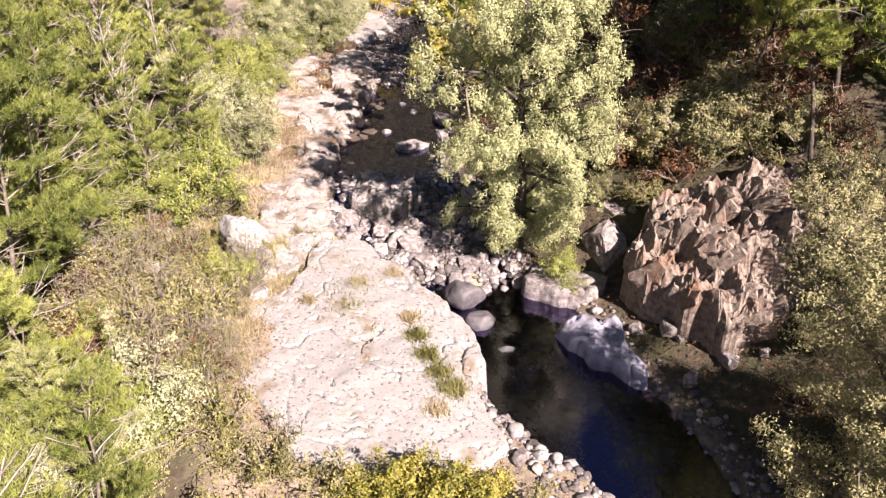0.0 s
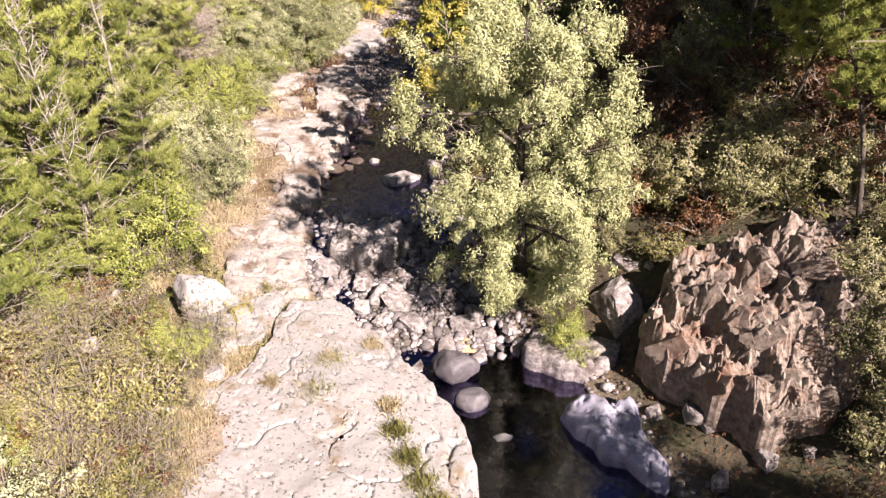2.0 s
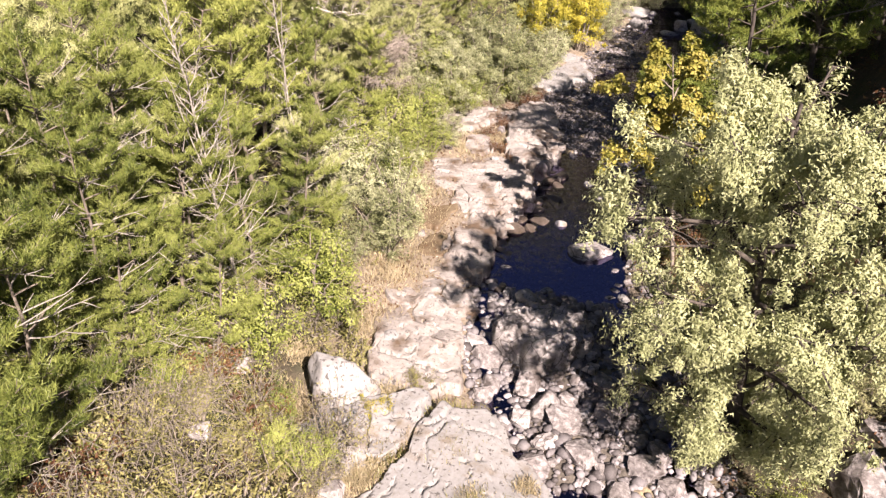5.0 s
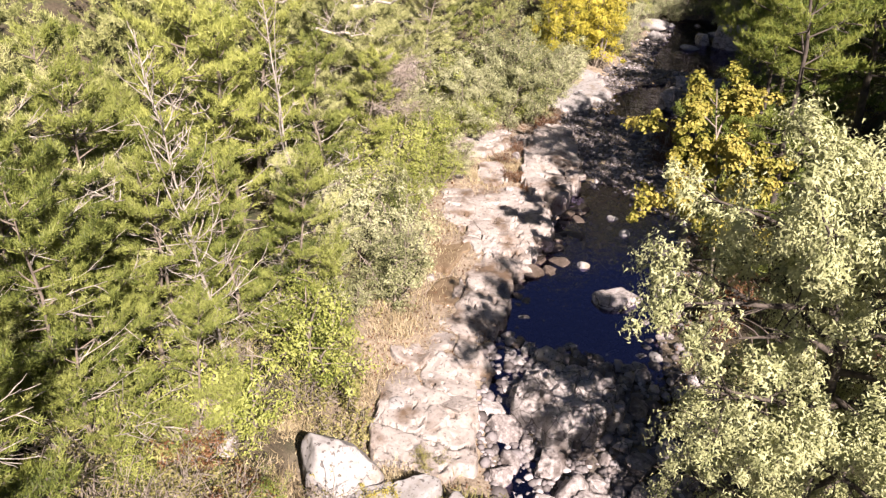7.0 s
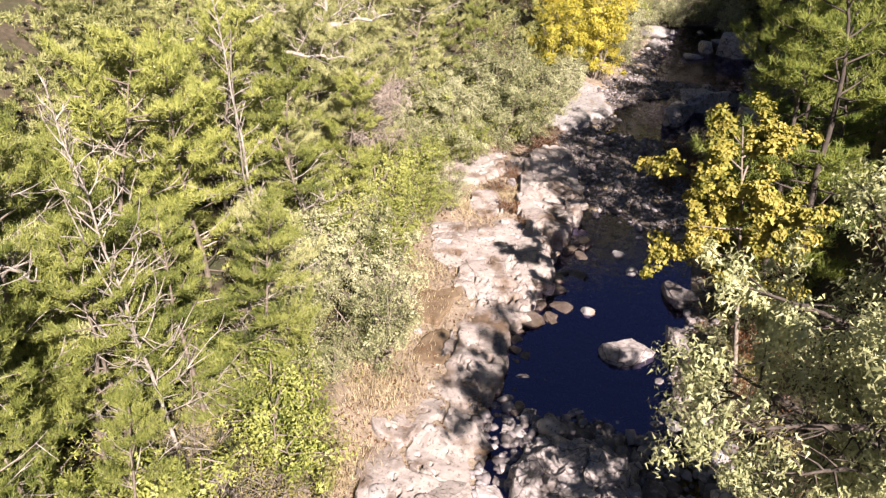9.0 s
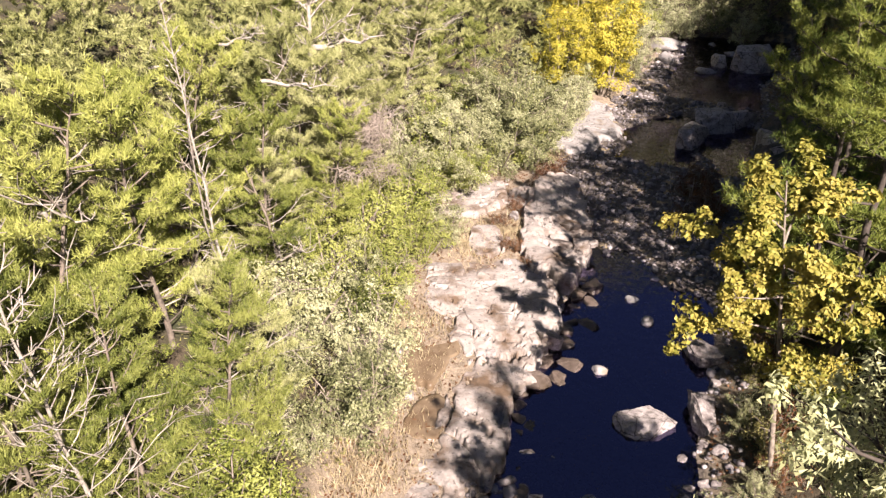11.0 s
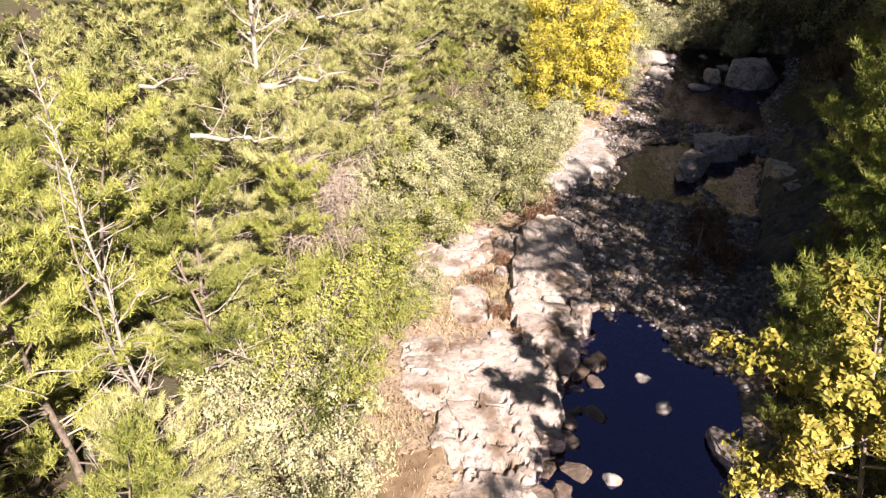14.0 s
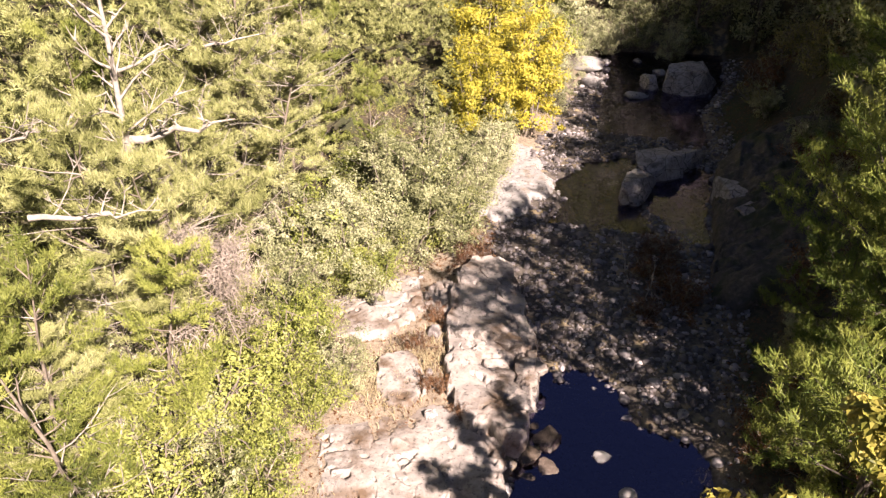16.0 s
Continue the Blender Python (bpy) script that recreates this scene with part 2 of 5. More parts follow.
# Low tones put the overhanging slope's shade into the wall's colour.
M_WALL = rock_material("shade_dark_mossy_rock", [(0.3, (0.04, 0.034, 0.028)), (0.55, (0.085, 0.072, 0.06)), (0.75, (0.15, 0.13, 0.12))], (0.035, 0.04, 0.02), (0.5, 0.62), 6.0, 0.9)


def gravel_material():
    mat, nt, bsdf, out = shader("river_gravel")
    geo = nt.nodes.new("ShaderNodeNewGeometry")
    col = ramp(nt, geo.outputs["Random Per Island"], [(0.0, (0.035, 0.028, 0.027)), (0.5, (0.15, 0.138, 0.14)), (0.88, (0.31, 0.29, 0.295)), (1.0, (0.5, 0.47, 0.46))])
    n = noise_node(nt, geo.outputs["Position"], 25.0)
    col = mix(nt, 0.3, col, ramp(nt, n, [(0.3, (0.05, 0.04, 0.036)), (0.7, (0.22, 0.2, 0.19))]))
    nt.links.new(col, bsdf.inputs["Base Color"])
    bsdf.inputs["Roughness"].default_value = 0.75
    return mat


def ground_material():
    mat, nt, bsdf, out = shader("ground_soil")
    pos = place(nt)
    big, small, tiny = noise_node(nt, pos, 0.7, 4.0), noise_node(nt, pos, 5.0, 6.0, 0.7), noise_node(nt, pos, 38.0, 3.0)
    soil = ramp(nt, small, [(0.3, (0.026, 0.02, 0.012)), (0.5, (0.06, 0.047, 0.028)), (0.72, (0.11, 0.09, 0.055))])
    moss = ramp(nt, tiny, [(0.35, (0.02, 0.026, 0.009)), (0.65, (0.06, 0.064, 0.024))])
    soil = mix(nt, ramp(nt, big, [(0.45, (0, 0, 0)), (0.62, (1, 1, 1))]), soil, moss)
    sand = ramp(nt, small, [(0.3, (0.07, 0.05, 0.032)), (0.48, (0.18, 0.14, 0.092)), (0.72, (0.31, 0.255, 0.185))])
    sand = mix(nt, ramp(nt, tiny, [(0.4, (0, 0, 0)), (0.6, (1, 1, 1))]), sand, mix(nt, 0.5, sand, (0.34, 0.29, 0.23)))
    bed = ramp(nt, small, [(0.3, (0.05, 0.04, 0.033)), (0.55, (0.125, 0.108, 0.088)), (0.8, (0.23, 0.2, 0.165))])
    # Pale sandy blotches in the bed colour stand in for sun dapples.
    sun_patch = noise_node(nt, pos, 1.4, 3.0)
    bed = mix(nt, ramp(nt, sun_patch, [(0.55, (0, 0, 0)), (0.66, (1, 1, 1))]), bed, (0.34, 0.27, 0.16))
    a = nt.nodes.new("ShaderNodeAttribute")
    a.attribute_name = "bank"
    b = nt.nodes.new("ShaderNodeAttribute")
    b.attribute_name = "bed"
    col = mix(nt, a.outputs["Fac"], soil, sand)
    col = mix(nt, b.outputs["Fac"], col, bed)
    nt.links.new(col, bsdf.inputs["Base Color"])
    bsdf.inputs["Roughness"].default_value = 0.95
    nt.links.new(bump(nt, small, 0.8, 0.12), bsdf.inputs["Normal"])
    return mat


def water_material():
    mat, nt, bsdf, out = shader("stream_water")
    pos = place(nt)
    n = noise_node(nt, pos, 2.6, 3.0)
    normal = bump(nt, n, 0.2, 0.05)
    clear = nt.nodes.new("ShaderNodeBsdfTransparent")
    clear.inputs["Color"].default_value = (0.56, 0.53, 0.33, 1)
    # Violet-blue gloss tint and high IOR put extra sky blue into the reflection.
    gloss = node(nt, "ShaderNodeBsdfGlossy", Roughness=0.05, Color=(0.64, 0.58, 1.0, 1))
    fres = node(nt, "ShaderNodeFresnel", IOR=2.35)
    for s in (gloss, fres):
        nt.links.new(normal, s.inputs["Normal"])
    ms = nt.nodes.new("ShaderNodeMixShader")
    nt.links.new(fres.outputs[0], ms.inputs[0])
    nt.links.new(clear.outputs[0], ms.inputs[1])
    nt.links.new(gloss.outputs[0], ms.inputs[2])
    nt.links.new(ms.outputs[0], out.inputs["Surface"])
    return mat


def mud_material():
    mat, nt, bsdf, out = shader("wet_mud")
    n = noise_node(nt, place(nt), 2.0, 4.0)
    nt.links.new(ramp(nt, n, [(0.35, (0.11, 0.075, 0.045)), (0.65, (0.19, 0.145, 0.095))]), bsdf.inputs["Base Color"])
    bsdf.inputs["Roughness"].default_value = 0.25
    return mat


M_MUD = mud_material()
M_GRAVEL, M_GROUND, M_WATER = gravel_material(), ground_material(), water_material()


# ---- lie of the land ----
def table(y, rows):
    ys, vs = zip(*rows)
    return np.interp(y, ys, vs)


def left_edge(y):
    return table(y, [(-20, 9), (6, 5.4), (12, 3.7), (14.5, 1.5), (16.3, 1.0), (18.2, 0.0), (20, -1.4), (22, -2.6), (25, -3.9), (28, -4.5), (31, -4.6), (34, -3.9), (38.5, -3.6), (41.5, -4.1), (44.5, -5.2), (49, -4.5), (54, -3.5), (60, -2.5), (68, -0.8), (90, 8)])


def right_edge(y):
    return table(y, [(-20, 15), (6, 9.5), (12, 6.8), (15, 6.0), (17.5, 4.7), (19, 4.2), (20.3, 4.0), (21.3, 2.2), (25, 0.9), (28, 0.1), (30, -0.2), (33.5, 0.3), (36.5, 0.4), (40, 0.9), (44, 1.6), (49, 2.2), (52, 2.9), (58, 3.2), (63, 5.0), (70, 6), (90, 14)])


def water_level(y):
    return table(y, [(-20, -1.3), (12, -1.0), (20.6, -0.92), (22, -0.7), (24.5, -0.35), (26.6, -0.12), (40, -0.06), (46, 0.04), (52, 0.08), (54, 0.2), (62, 0.25), (72, 0.8), (90, 3)])


def wood_edge(y):
    return table(y, [(-20, -1), (6, -3), (12, -4.8), (16, -6.0), (20, -6.9), (24, -7.2), (27, -7.8), (31, -8.6), (36, -8.6), (39, -9.2), (42, -8.6), (45, -6.6), (50, -6.1), (54, -5.6), (60, -4.4), (70, -3), (90, 5)])


def ground(x, y):
    """Height of the ground at arrays x, y; with how much of it is bank and stream bed."""
    x, y = np.asarray(x, float), np.asarray(y, float)
    L, R, W, E = left_edge(y), right_edge(y), water_level(y), wood_edge(y)
    flat = np.stack([x, y, 0 * x], -1).reshape(-1, 3)
    rough = fbm(flat * 0.9, 4, 3).reshape(x.shape)
    rolling = fbm(flat * 0.11, 3, 9).reshape(x.shape)
    mid = (x - L) / np.maximum(R - L, 0.5)
    depth = 0.42 * np.clip(4 * mid * (1 - mid), 0, 1) * table(y, [(10, 1.3), (20, 1.3), (21.2, -0.55), (27.4, -0.4), (28.7, 0.6), (33, 0.6), (39, 0.4), (41, 0.15), (46, 0.15), (47.5, 1.2), (51, 1.2), (53, 0.3), (55, 1.1), (60, 1.1), (63, 0.3)])
    bed = W - 0.1 - depth + 0.1 * rough
    u, v = x + 1.1 * fbm(flat * 0.7, 3, 41).reshape(x.shape), y + 1.6 * fbm(flat * 0.6, 3, 47).reshape(x.shape)
    near_bar = np.clip((v - (39.6 - 1.25 * (u + 3.5))) / 0.9, 0, 1) * np.clip((47.2 - v) / 0.9, 0, 1)
    ridge_bar = np.clip((v - 51.6) / 0.8, 0, 1) * np.clip((55.2 - v - 0.4 * (u - 1)) / 0.9, 0, 1)
    west_bar = np.clip((v - 46) / 0.8, 0, 1) * np.clip((66 - v) / 3, 0, 1) * np.clip((table(v, [(46, -3.0), (50, -2.6), (54, -0.6), (58, -1.3), (62, -0.4)]) - u) / 0.7, 0, 1)
    mid_bar = np.clip(1 - np.abs(u - 0.2) / 0.8, 0, 1) * np.clip((v - 46) / 0.8, 0, 1) * np.clip((54 - v) / 0.8, 0, 1)
    bar = np.maximum.reduce([near_bar, ridge_bar, west_bar, mid_bar])
    bed = bed + bar * (W + 0.1 + 0.12 * rough - bed)
    dl = np.maximum(L - x, 0)
    left = W + table(y, [(12, 1.2), (20, 1.1), (23, 0.28)]) * (1 - np.exp(-dl / 0.5)) + 0.04 * dl
    dw = np.maximum(E - x, 0)
    left = left + 0.2 * dw + 0.03 * np.minimum(dw, 12) ** 1.5 + np.maximum(dw - 9, 0) * 0.15
    dr = np.maximum(x - R, 0)
    steep = table(y, [(10, 0.42), (20, 0.46), (24, 0.55), (34, 0.95), (62, 1.0), (75, 0.9)])
    right = W + 0.3 * (1 - np.exp(-dr / 0.5)) + steep * np.maximum(dr - 0.8, 0) * np.clip(dr / 4, 0.35, 1)
    z = np.where(x < L, left, np.where(x > R, right, bed))
    off = np.maximum(dl, dr)
    z = z + np.clip(off, 0, 1) * (0.16 * rough) + np.clip(off / 12, 0, 1) * 1.3 * rolling
    z = z + 0.75 * np.maximum(y - 67, 0) + 0.2 * np.maximum(-10 - y, 0)
    far = np.maximum(np.hypot(x, y - 30) - 70, 0)
    z = np.where(far > 0, np.minimum(z, 34 + 6 * rolling + 0.12 * far), z)
    bank = np.clip(1 - dw / 0.8, 0, 1) * (x < L) + np.clip(1 - dr / 0.9, 0, 1) * (x >= L)
    bank = bank * np.clip((65 - y) / 3, 0, 1)
    return z, np.clip(bank, 0, 1), np.clip((x > L - 0.15) & (x < R + 0.15), 0, 1).astype(float)


def ground_z(x, y):
    return float(ground(np.array([x]), np.array([y]))[0][0])


def spread(lo, hi, step, reach):
    core = list(np.arange(lo, hi + 1e-6, step))
    a, b, s = lo, hi, step
    while b < reach:
        s *= 1.25
        a, b = a - s, b + s
        core = [a] + core + [b]
    return np.array(core)


gx, gy = spread(-16, 14, 0.2, 900), spread(4, 68, 0.22, 900)
GX, GY = np.meshgrid(gx, gy, indexing="ij")
GZ, GB, GS = ground(GX, GY)
nx, ny = GX.shape
ii, jj = np.meshgrid(np.arange(nx - 1), np.arange(ny - 1), indexing="ij")
base = (ii * ny + jj).ravel()
ground_me = make_mesh("ground", np.stack([GX, GY, GZ], -1).reshape(-1, 3), np.stack([base, base + ny, base + ny + 1, base + 1], -1), [M_GROUND])
for key, values in (("bank", GB), ("bed", GS)):
    ground_me.attributes.new(key, "FLOAT", "POINT").data.foreach_set("value", values.ravel().astype(np.float32))
tagged(new("ground", ground_me), "brown forest soil with moss and pale river sand in a wooded valley", "ground", kind="structure")

# the stream: one sheet of water that follows the bed
wy = np.arange(-20, 84, 0.5)
across = np.linspace(-0.06, 1.06, 14)
WX = left_edge(wy)[:, None] + (right_edge(wy) - left_edge(wy))[:, None] * across[None]
WV = np.stack([WX, np.repeat(wy[:, None], 14, 1), np.repeat(water_level(wy)[:, None], 14, 1)], -1).reshape(-1, 3)
ii, jj = np.meshgrid(np.arange(len(wy) - 1), np.arange(13), indexing="ij")
base = (ii * 14 + jj).ravel()
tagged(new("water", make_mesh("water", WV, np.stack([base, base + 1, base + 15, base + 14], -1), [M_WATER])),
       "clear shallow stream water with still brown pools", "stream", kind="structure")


# ---- rocks ----
def smooth_outline(points, count, jag, seed):
    P = np.asarray(points, float)
    n = len(P)
    t = np.linspace(0, n, count, endpoint=False)
    i, f = t.astype(int), (t % 1)[:, None]
    p0, p1, p2, p3 = P[(i - 1) % n], P[i % n], P[(i + 1) % n], P[(i + 2) % n]
    out = 0.5 * ((2 * p1) + (p2 - p0) * f + (2 * p0 - 5 * p1 + 4 * p2 - p3) * f ** 2 + (3 * p1 - p0 - 3 * p2 + p3) * f ** 3)
    c = out.mean(0)
    k = 1 + jag * fbm(np.column_stack([out * 1.6, np.full(count, seed)]), 4, seed)
    return c + (out - c) * k[:, None]


def slab(name, label, outline, top, bottom, mat, seed, jag=0.12, relief=0.08, pits=0.06, edge=0.07, tilt=(0, 0), bulge=0.0, step=0.0, segs=150, rings=48, category="rock", ridge=None):
    """A bed of rock with an uneven top, a broken edge and sides that go down into the ground."""
    O = smooth_outline(outline, segs, jag, seed)
    c = O.mean(0)
    f = np.concatenate([np.linspace(0.02, 1 - edge, rings), 1 - edge * np.array([0.6, 0.25, 0.05]), [1.0, 1.015, 1.03]])
    XY = c + (O - c)[None] * f[:, None, None]
    flat = np.concatenate([XY.reshape(-1, 2), np.zeros((XY.shape[0] * segs, 1))], 1)
    z = top + relief * 2 * fbm(flat * 0.55 + seed, 3, seed) + relief * 0.45 * fbm(flat * 2.3, 3, seed + 5)
    hole = fbm(flat * (7.5 if pits < 0.09 else 5.0), 3, seed + 11)
    z -= pits * np.clip((hole - (0.37 if pits < 0.09 else 0.31)) * 9, 0, 1)
    crack = np.abs(fbm(flat * 0.7 + 9, 3, seed + 21))
    z -= pits * 1.6 * np.clip(1 - crack / 0.025, 0, 1)
    if step:
        z = z + step * (np.floor(z / step + 0.5) - z / step) * 0.7
    z += (flat[:, 0] - c[0]) * tilt[0] + (flat[:, 1] - c[1]) * tilt[1]
    if ridge:
        ax, amp, freq = ridge
        u = np.column_stack([flat[:, 0] * math.cos(ax) + flat[:, 1] * math.sin(ax), (-flat[:, 0] * math.sin(ax) + flat[:, 1] * math.cos(ax)) * 0.28, flat[:, 2]])
        z += amp * fbm(u * freq, 4, seed + 31, True) + 0.5 * amp * fbm(flat * freq * 1.9, 3, seed + 37, True)
    z = z.reshape(len(f), segs)
    r = np.minimum(f, 1.0)[:, None]
    z = z + bulge * (1 - r ** 2)
    drop = np.where(f > 1 - edge, ((f - (1 - edge)) / edge).clip(0, 1) ** 2, 0)[:, None]
    z = z - drop * min(0.2, abs(top - bottom) * 0.4)
    z[-2] = (z[-3] + bottom) * 0.5
    z[-1] = bottom
    V = np.concatenate([XY, z[..., None]], -1).reshape(-1, 3)
    i, j = np.meshgrid(np.arange(len(f) - 1), np.arange(segs), indexing="ij")
    a, b = i * segs + j, i * segs + (j + 1) % segs
    F = np.stack([a, b, b + segs, a + segs], -1).reshape(-1, 4)
    V = V - np.array([c[0], c[1], 0])
    ob = new(name, make_mesh(name, V, F, [mat]))
    ob.location = (c[0], c[1], 0)
    return tagged(ob, label, category)


def ball(level):
    bm = bmesh.new()
    bmesh.ops.create_icosphere(bm, subdivisions=level, radius=1)
    V = np.array([v.co[:] for v in bm.verts])
    F = np.array([[v.index for v in f.verts] for f in bm.faces])
    bm.free()
    return V, F


BALLS = {k: ball(k) for k in (1, 2, 3, 4, 5)}


def boulder_mesh(seed, mat, level=4, angular=0.5, lump=0.18, name="boulder"):
    """A worn stone, about one metre in radius: a ball cut by planes and roughened."""
    rng = np.random.default_rng(seed)
    V, F = BALLS[level]
    V = V.copy()
    for _ in range(int(6 + 14 * angular)):
        n = unit(rng.normal(size=3))
        d = rng.uniform(0.62, 0.95)
        over = np.maximum(V @ n - d, 0)
        V -= np.outer(over * (0.6 + 0.4 * angular), n)
    V *= (1 + lump * fbm(V * 1.3 + seed, 3, seed) + 0.07 * fbm(V * 4 + seed, 3, seed + 3))[:, None]
    return make_mesh(name, V, F, [mat], smooth=angular < 0.75)


def broken_mesh(seed, mat, name="boulder", points=16, rough=0.035):
    """An angular broken block, about one metre in radius, with crisp facets."""
    rng = np.random.default_rng(seed)
    bm = bmesh.new()
    raw = unit(rng.normal(size=(points, 3)))
    for p in np.sign(raw) * np.abs(raw) ** 0.55 * rng.uniform(0.75, 1.05, (points, 1)):
        bm.verts.new(p)
    hull = bmesh.ops.convex_hull(bm, input=bm.verts)
    bmesh.ops.delete(bm, geom=[g for g in hull["geom_interior"] if isinstance(g, bmesh.types.BMVert)], context="VERTS")
    bmesh.ops.subdivide_edges(bm, edges=bm.edges[:], cuts=3, use_grid_fill=True)
    bmesh.ops.triangulate(bm, faces=bm.faces[:])
    V = np.array([v.co[:] for v in bm.verts])
    V *= (1 + rough * 2 * fbm(V * 5 + seed, 3, seed))[:, None]
    F = np.array([[v.index for v in f.verts] for f in bm.faces])
    bm.free()
    return make_mesh(name, V, F, [mat], smooth=False)


def boulder(x, y, z, sx, sy, sz, mesh, turn=0, label="", name="boulder", group="boulders in the stream", tip=(0, 0)):
    ob = new(name, mesh)
    ob.matrix_world = pose(x, y, z, tip[0], tip[1], turn) @ Matrix.Diagonal((sx, sy, sz, 1))
    return tagged(ob, label, name, group)


slab("rock_slab", "broad pale limestone slab with pits and grassy cracks beside the pool",
     [(-3.0, 21.7), (-1.46, 20.1), (-0.07, 18.3), (1.06, 16.3), (0.75, 14.9), (1.1, 13.6), (1.5, 12.4), (0.0, 11.4), (-2.8, 11.8), (-4.2, 13.4), (-5.6, 15.8), (-5.4, 17.6), (-4.4, 19.2), (-4.1, 20.8)],
     0.42, -1.3, M_LIME, 3, 0.1, 0.06, 0.07, 0.025, (-0.03, 0.02), 0.12, 0.0, 300, 130)
slab("rock_slab", "pale limestone ledge with grassy cracks behind the broad slab",
     [(-6.9, 18.4), (-5.3, 18.7), (-4.3, 20.3), (-4.2, 21.8), (-5.3, 21.2), (-6.5, 20.3)], 0.5, -0.4, M_LIME, 5, 0.3, 0.12, 0.1, 0.04, (0.0, 0.0), 0.08, 0, 150, 60)
slab("rock_slab", "low pale limestone outcrop among brown twigs",
     [(-7.2, 16.0), (-6.3, 15.7), (-5.7, 16.6), (-6.1, 17.7), (-7.0, 17.6)], 0.75, -0.4, M_LIME, 6, 0.36, 0.16, 0.1, 0.06, (0.0, 0.0), 0.15, 0, 110, 40)
slab("rock_slab", "pale broken limestone outcrop under dry twigs",
     [(-10.6, 22.2), (-9.3, 21.6), (-8.3, 22.0), (-8.5, 23.0), (-9.5, 23.8), (-10.6, 23.6)], 0.62, -0.2, M_LIME_BANK, 9, 0.5, 0.3, 0.2, 0.06, (-0.15, 0.1), 0.1, 0.16, 140, 50)
shelf = slab("rock_slab", "low pale limestone shelf split by shallow water",
     [(-5.8, 22.4), (-4.5, 22.1), (-3.85, 23.3), (-4.25, 25.2), (-4.75, 26.9), (-5.1, 28.5), (-6.3, 28.0), (-6.8, 25.6), (-6.6, 24.0)], 0.16, -0.8, M_LIME_BANK, 8, 0.26, 0.12, 0.13, 0.04, (-0.04, 0.0), 0.05, 0, 200, 80)
bank_rock = slab("rock_slab", "sunlit pale limestone bank with dry leaves in its hollows",
     [(-5.4, 30.4), (-4.6, 31.0), (-3.85, 33.2), (-4.0, 35.2), (-4.9, 36.6), (-6.8, 36.9), (-8.2, 36.0), (-8.3, 34.4), (-7.3, 33.3), (-6.3, 32.2)], 0.42, -0.7, M_LIME_BANK, 14, 0.22, 0.15, 0.16, 0.04, (-0.03, 0.0), 0.1, 0, 240, 100)
ledge = slab("rock_ledge", "long pale rock ledge with a sheer edge above the water",
     [(-3.9, 36.0), (-3.5, 37.2), (-3.45, 39), (-3.9, 41), (-4.6, 43.2), (-5.6, 43.2), (-6.0, 41), (-5.7, 38.5), (-5.2, 36.6)], 0.6, -0.7, M_LIME_BANK, 21, 0.2, 0.16, 0.12, 0.03, (-0.05, 0.0), 0.0, 0, 220, 90)
slab("rock_slab", "narrow pale limestone shelf along the pool",
     [(-5.7, 27.6), (-4.8, 27.1), (-4.35, 28.6), (-4.4, 30.4), (-4.8, 31.3), (-5.8, 31.0), (-6.0, 28.8)], 0.22, -0.7, M_LIME_BANK, 17, 0.3, 0.14, 0.15, 0.05, (-0.04, 0.0), 0.05, 0, 160, 60)
slab("rock_slab", "pale limestone outcrop at the foot of the bushes",
     [(-8.8, 42.2), (-7.2, 42.0), (-6.7, 40.8), (-7.0, 39.2), (-8.4, 38.8), (-9.5, 40.2)], 0.75, -0.3, M_LIME_BANK, 25, 0.36, 0.14, 0.1, 0.06)
slab("rock_slab", "bright pale gravel and limestone bar at the stream bend",
     [(-5.7, 46.4), (-4.4, 47.4), (-3.2, 49.3), (-3.8, 51.6), (-4.5, 53.2), (-6.0, 52.2), (-6.5, 49.4), (-6.3, 47.6)], 0.5, -0.5, M_LIME, 29, 0.3, 0.1, 0.05, 0.14)
slab("rock_slab", "broken pale limestone on the bank", [(-7.2, 36.8), (-6.4, 36.6), (-6.0, 37.6), (-6.6, 38.4), (-7.4, 38.0)], 0.55, -0.3, M_LIME_BANK, 91, 0.4, 0.16, 0.2, 0.05, segs=110, rings=34)
slab("rock_slab", "broken pale limestone on the bank", [(-8.0, 34.6), (-7.2, 34.4), (-6.9, 35.4), (-7.4, 36.2), (-8.2, 35.8)], 0.6, -0.3, M_LIME_BANK, 93, 0.4, 0.16, 0.2, 0.05, segs=110, rings=34)
slab("rock_slab", "broken pale limestone on the bank", [(-6.6, 39.8), (-6.0, 39.4), (-5.7, 40.6), (-6.0, 42.0), (-6.7, 41.6)], 0.55, -0.3, M_LIME_BANK, 95, 0.4, 0.16, 0.2, 0.05, segs=110, rings=34)
slab("mud_puddle", "shallow brown muddy puddle on the bank", [(-7.0, 30.2), (-6.3, 30.4), (-6.1, 31.4), (-6.5, 32.6), (-7.1, 32.8), (-7.4, 31.4)], ground_z(-6.7, 31.5) + 0.03, -0.2, M_MUD, 81, 0.6, 0.01, 0.0, 0.05, category="puddle", segs=60, rings=8)
slab("mud_puddle", "small orange-brown puddle among pale rocks", [(-6.5, 28.6), (-5.9, 28.4), (-5.8, 29.3), (-6.2, 29.9), (-6.7, 29.5)], ground_z(-6.2, 29.2) + 0.03, -0.2, M_MUD, 83, 0.6, 0.01, 0.0, 0.05, category="puddle", segs=60, rings=8)
slab("rock_slab", "flat pale limestone shelf on the bank", [(-6.9, 26.0), (-6.0, 25.6), (-5.7, 26.6), (-5.9, 27.8), (-6.8, 28.1), (-7.3, 27.0)], 0.3, -0.3, M_LIME_BANK, 85, 0.34, 0.14, 0.15, 0.05, segs=110, rings=34)
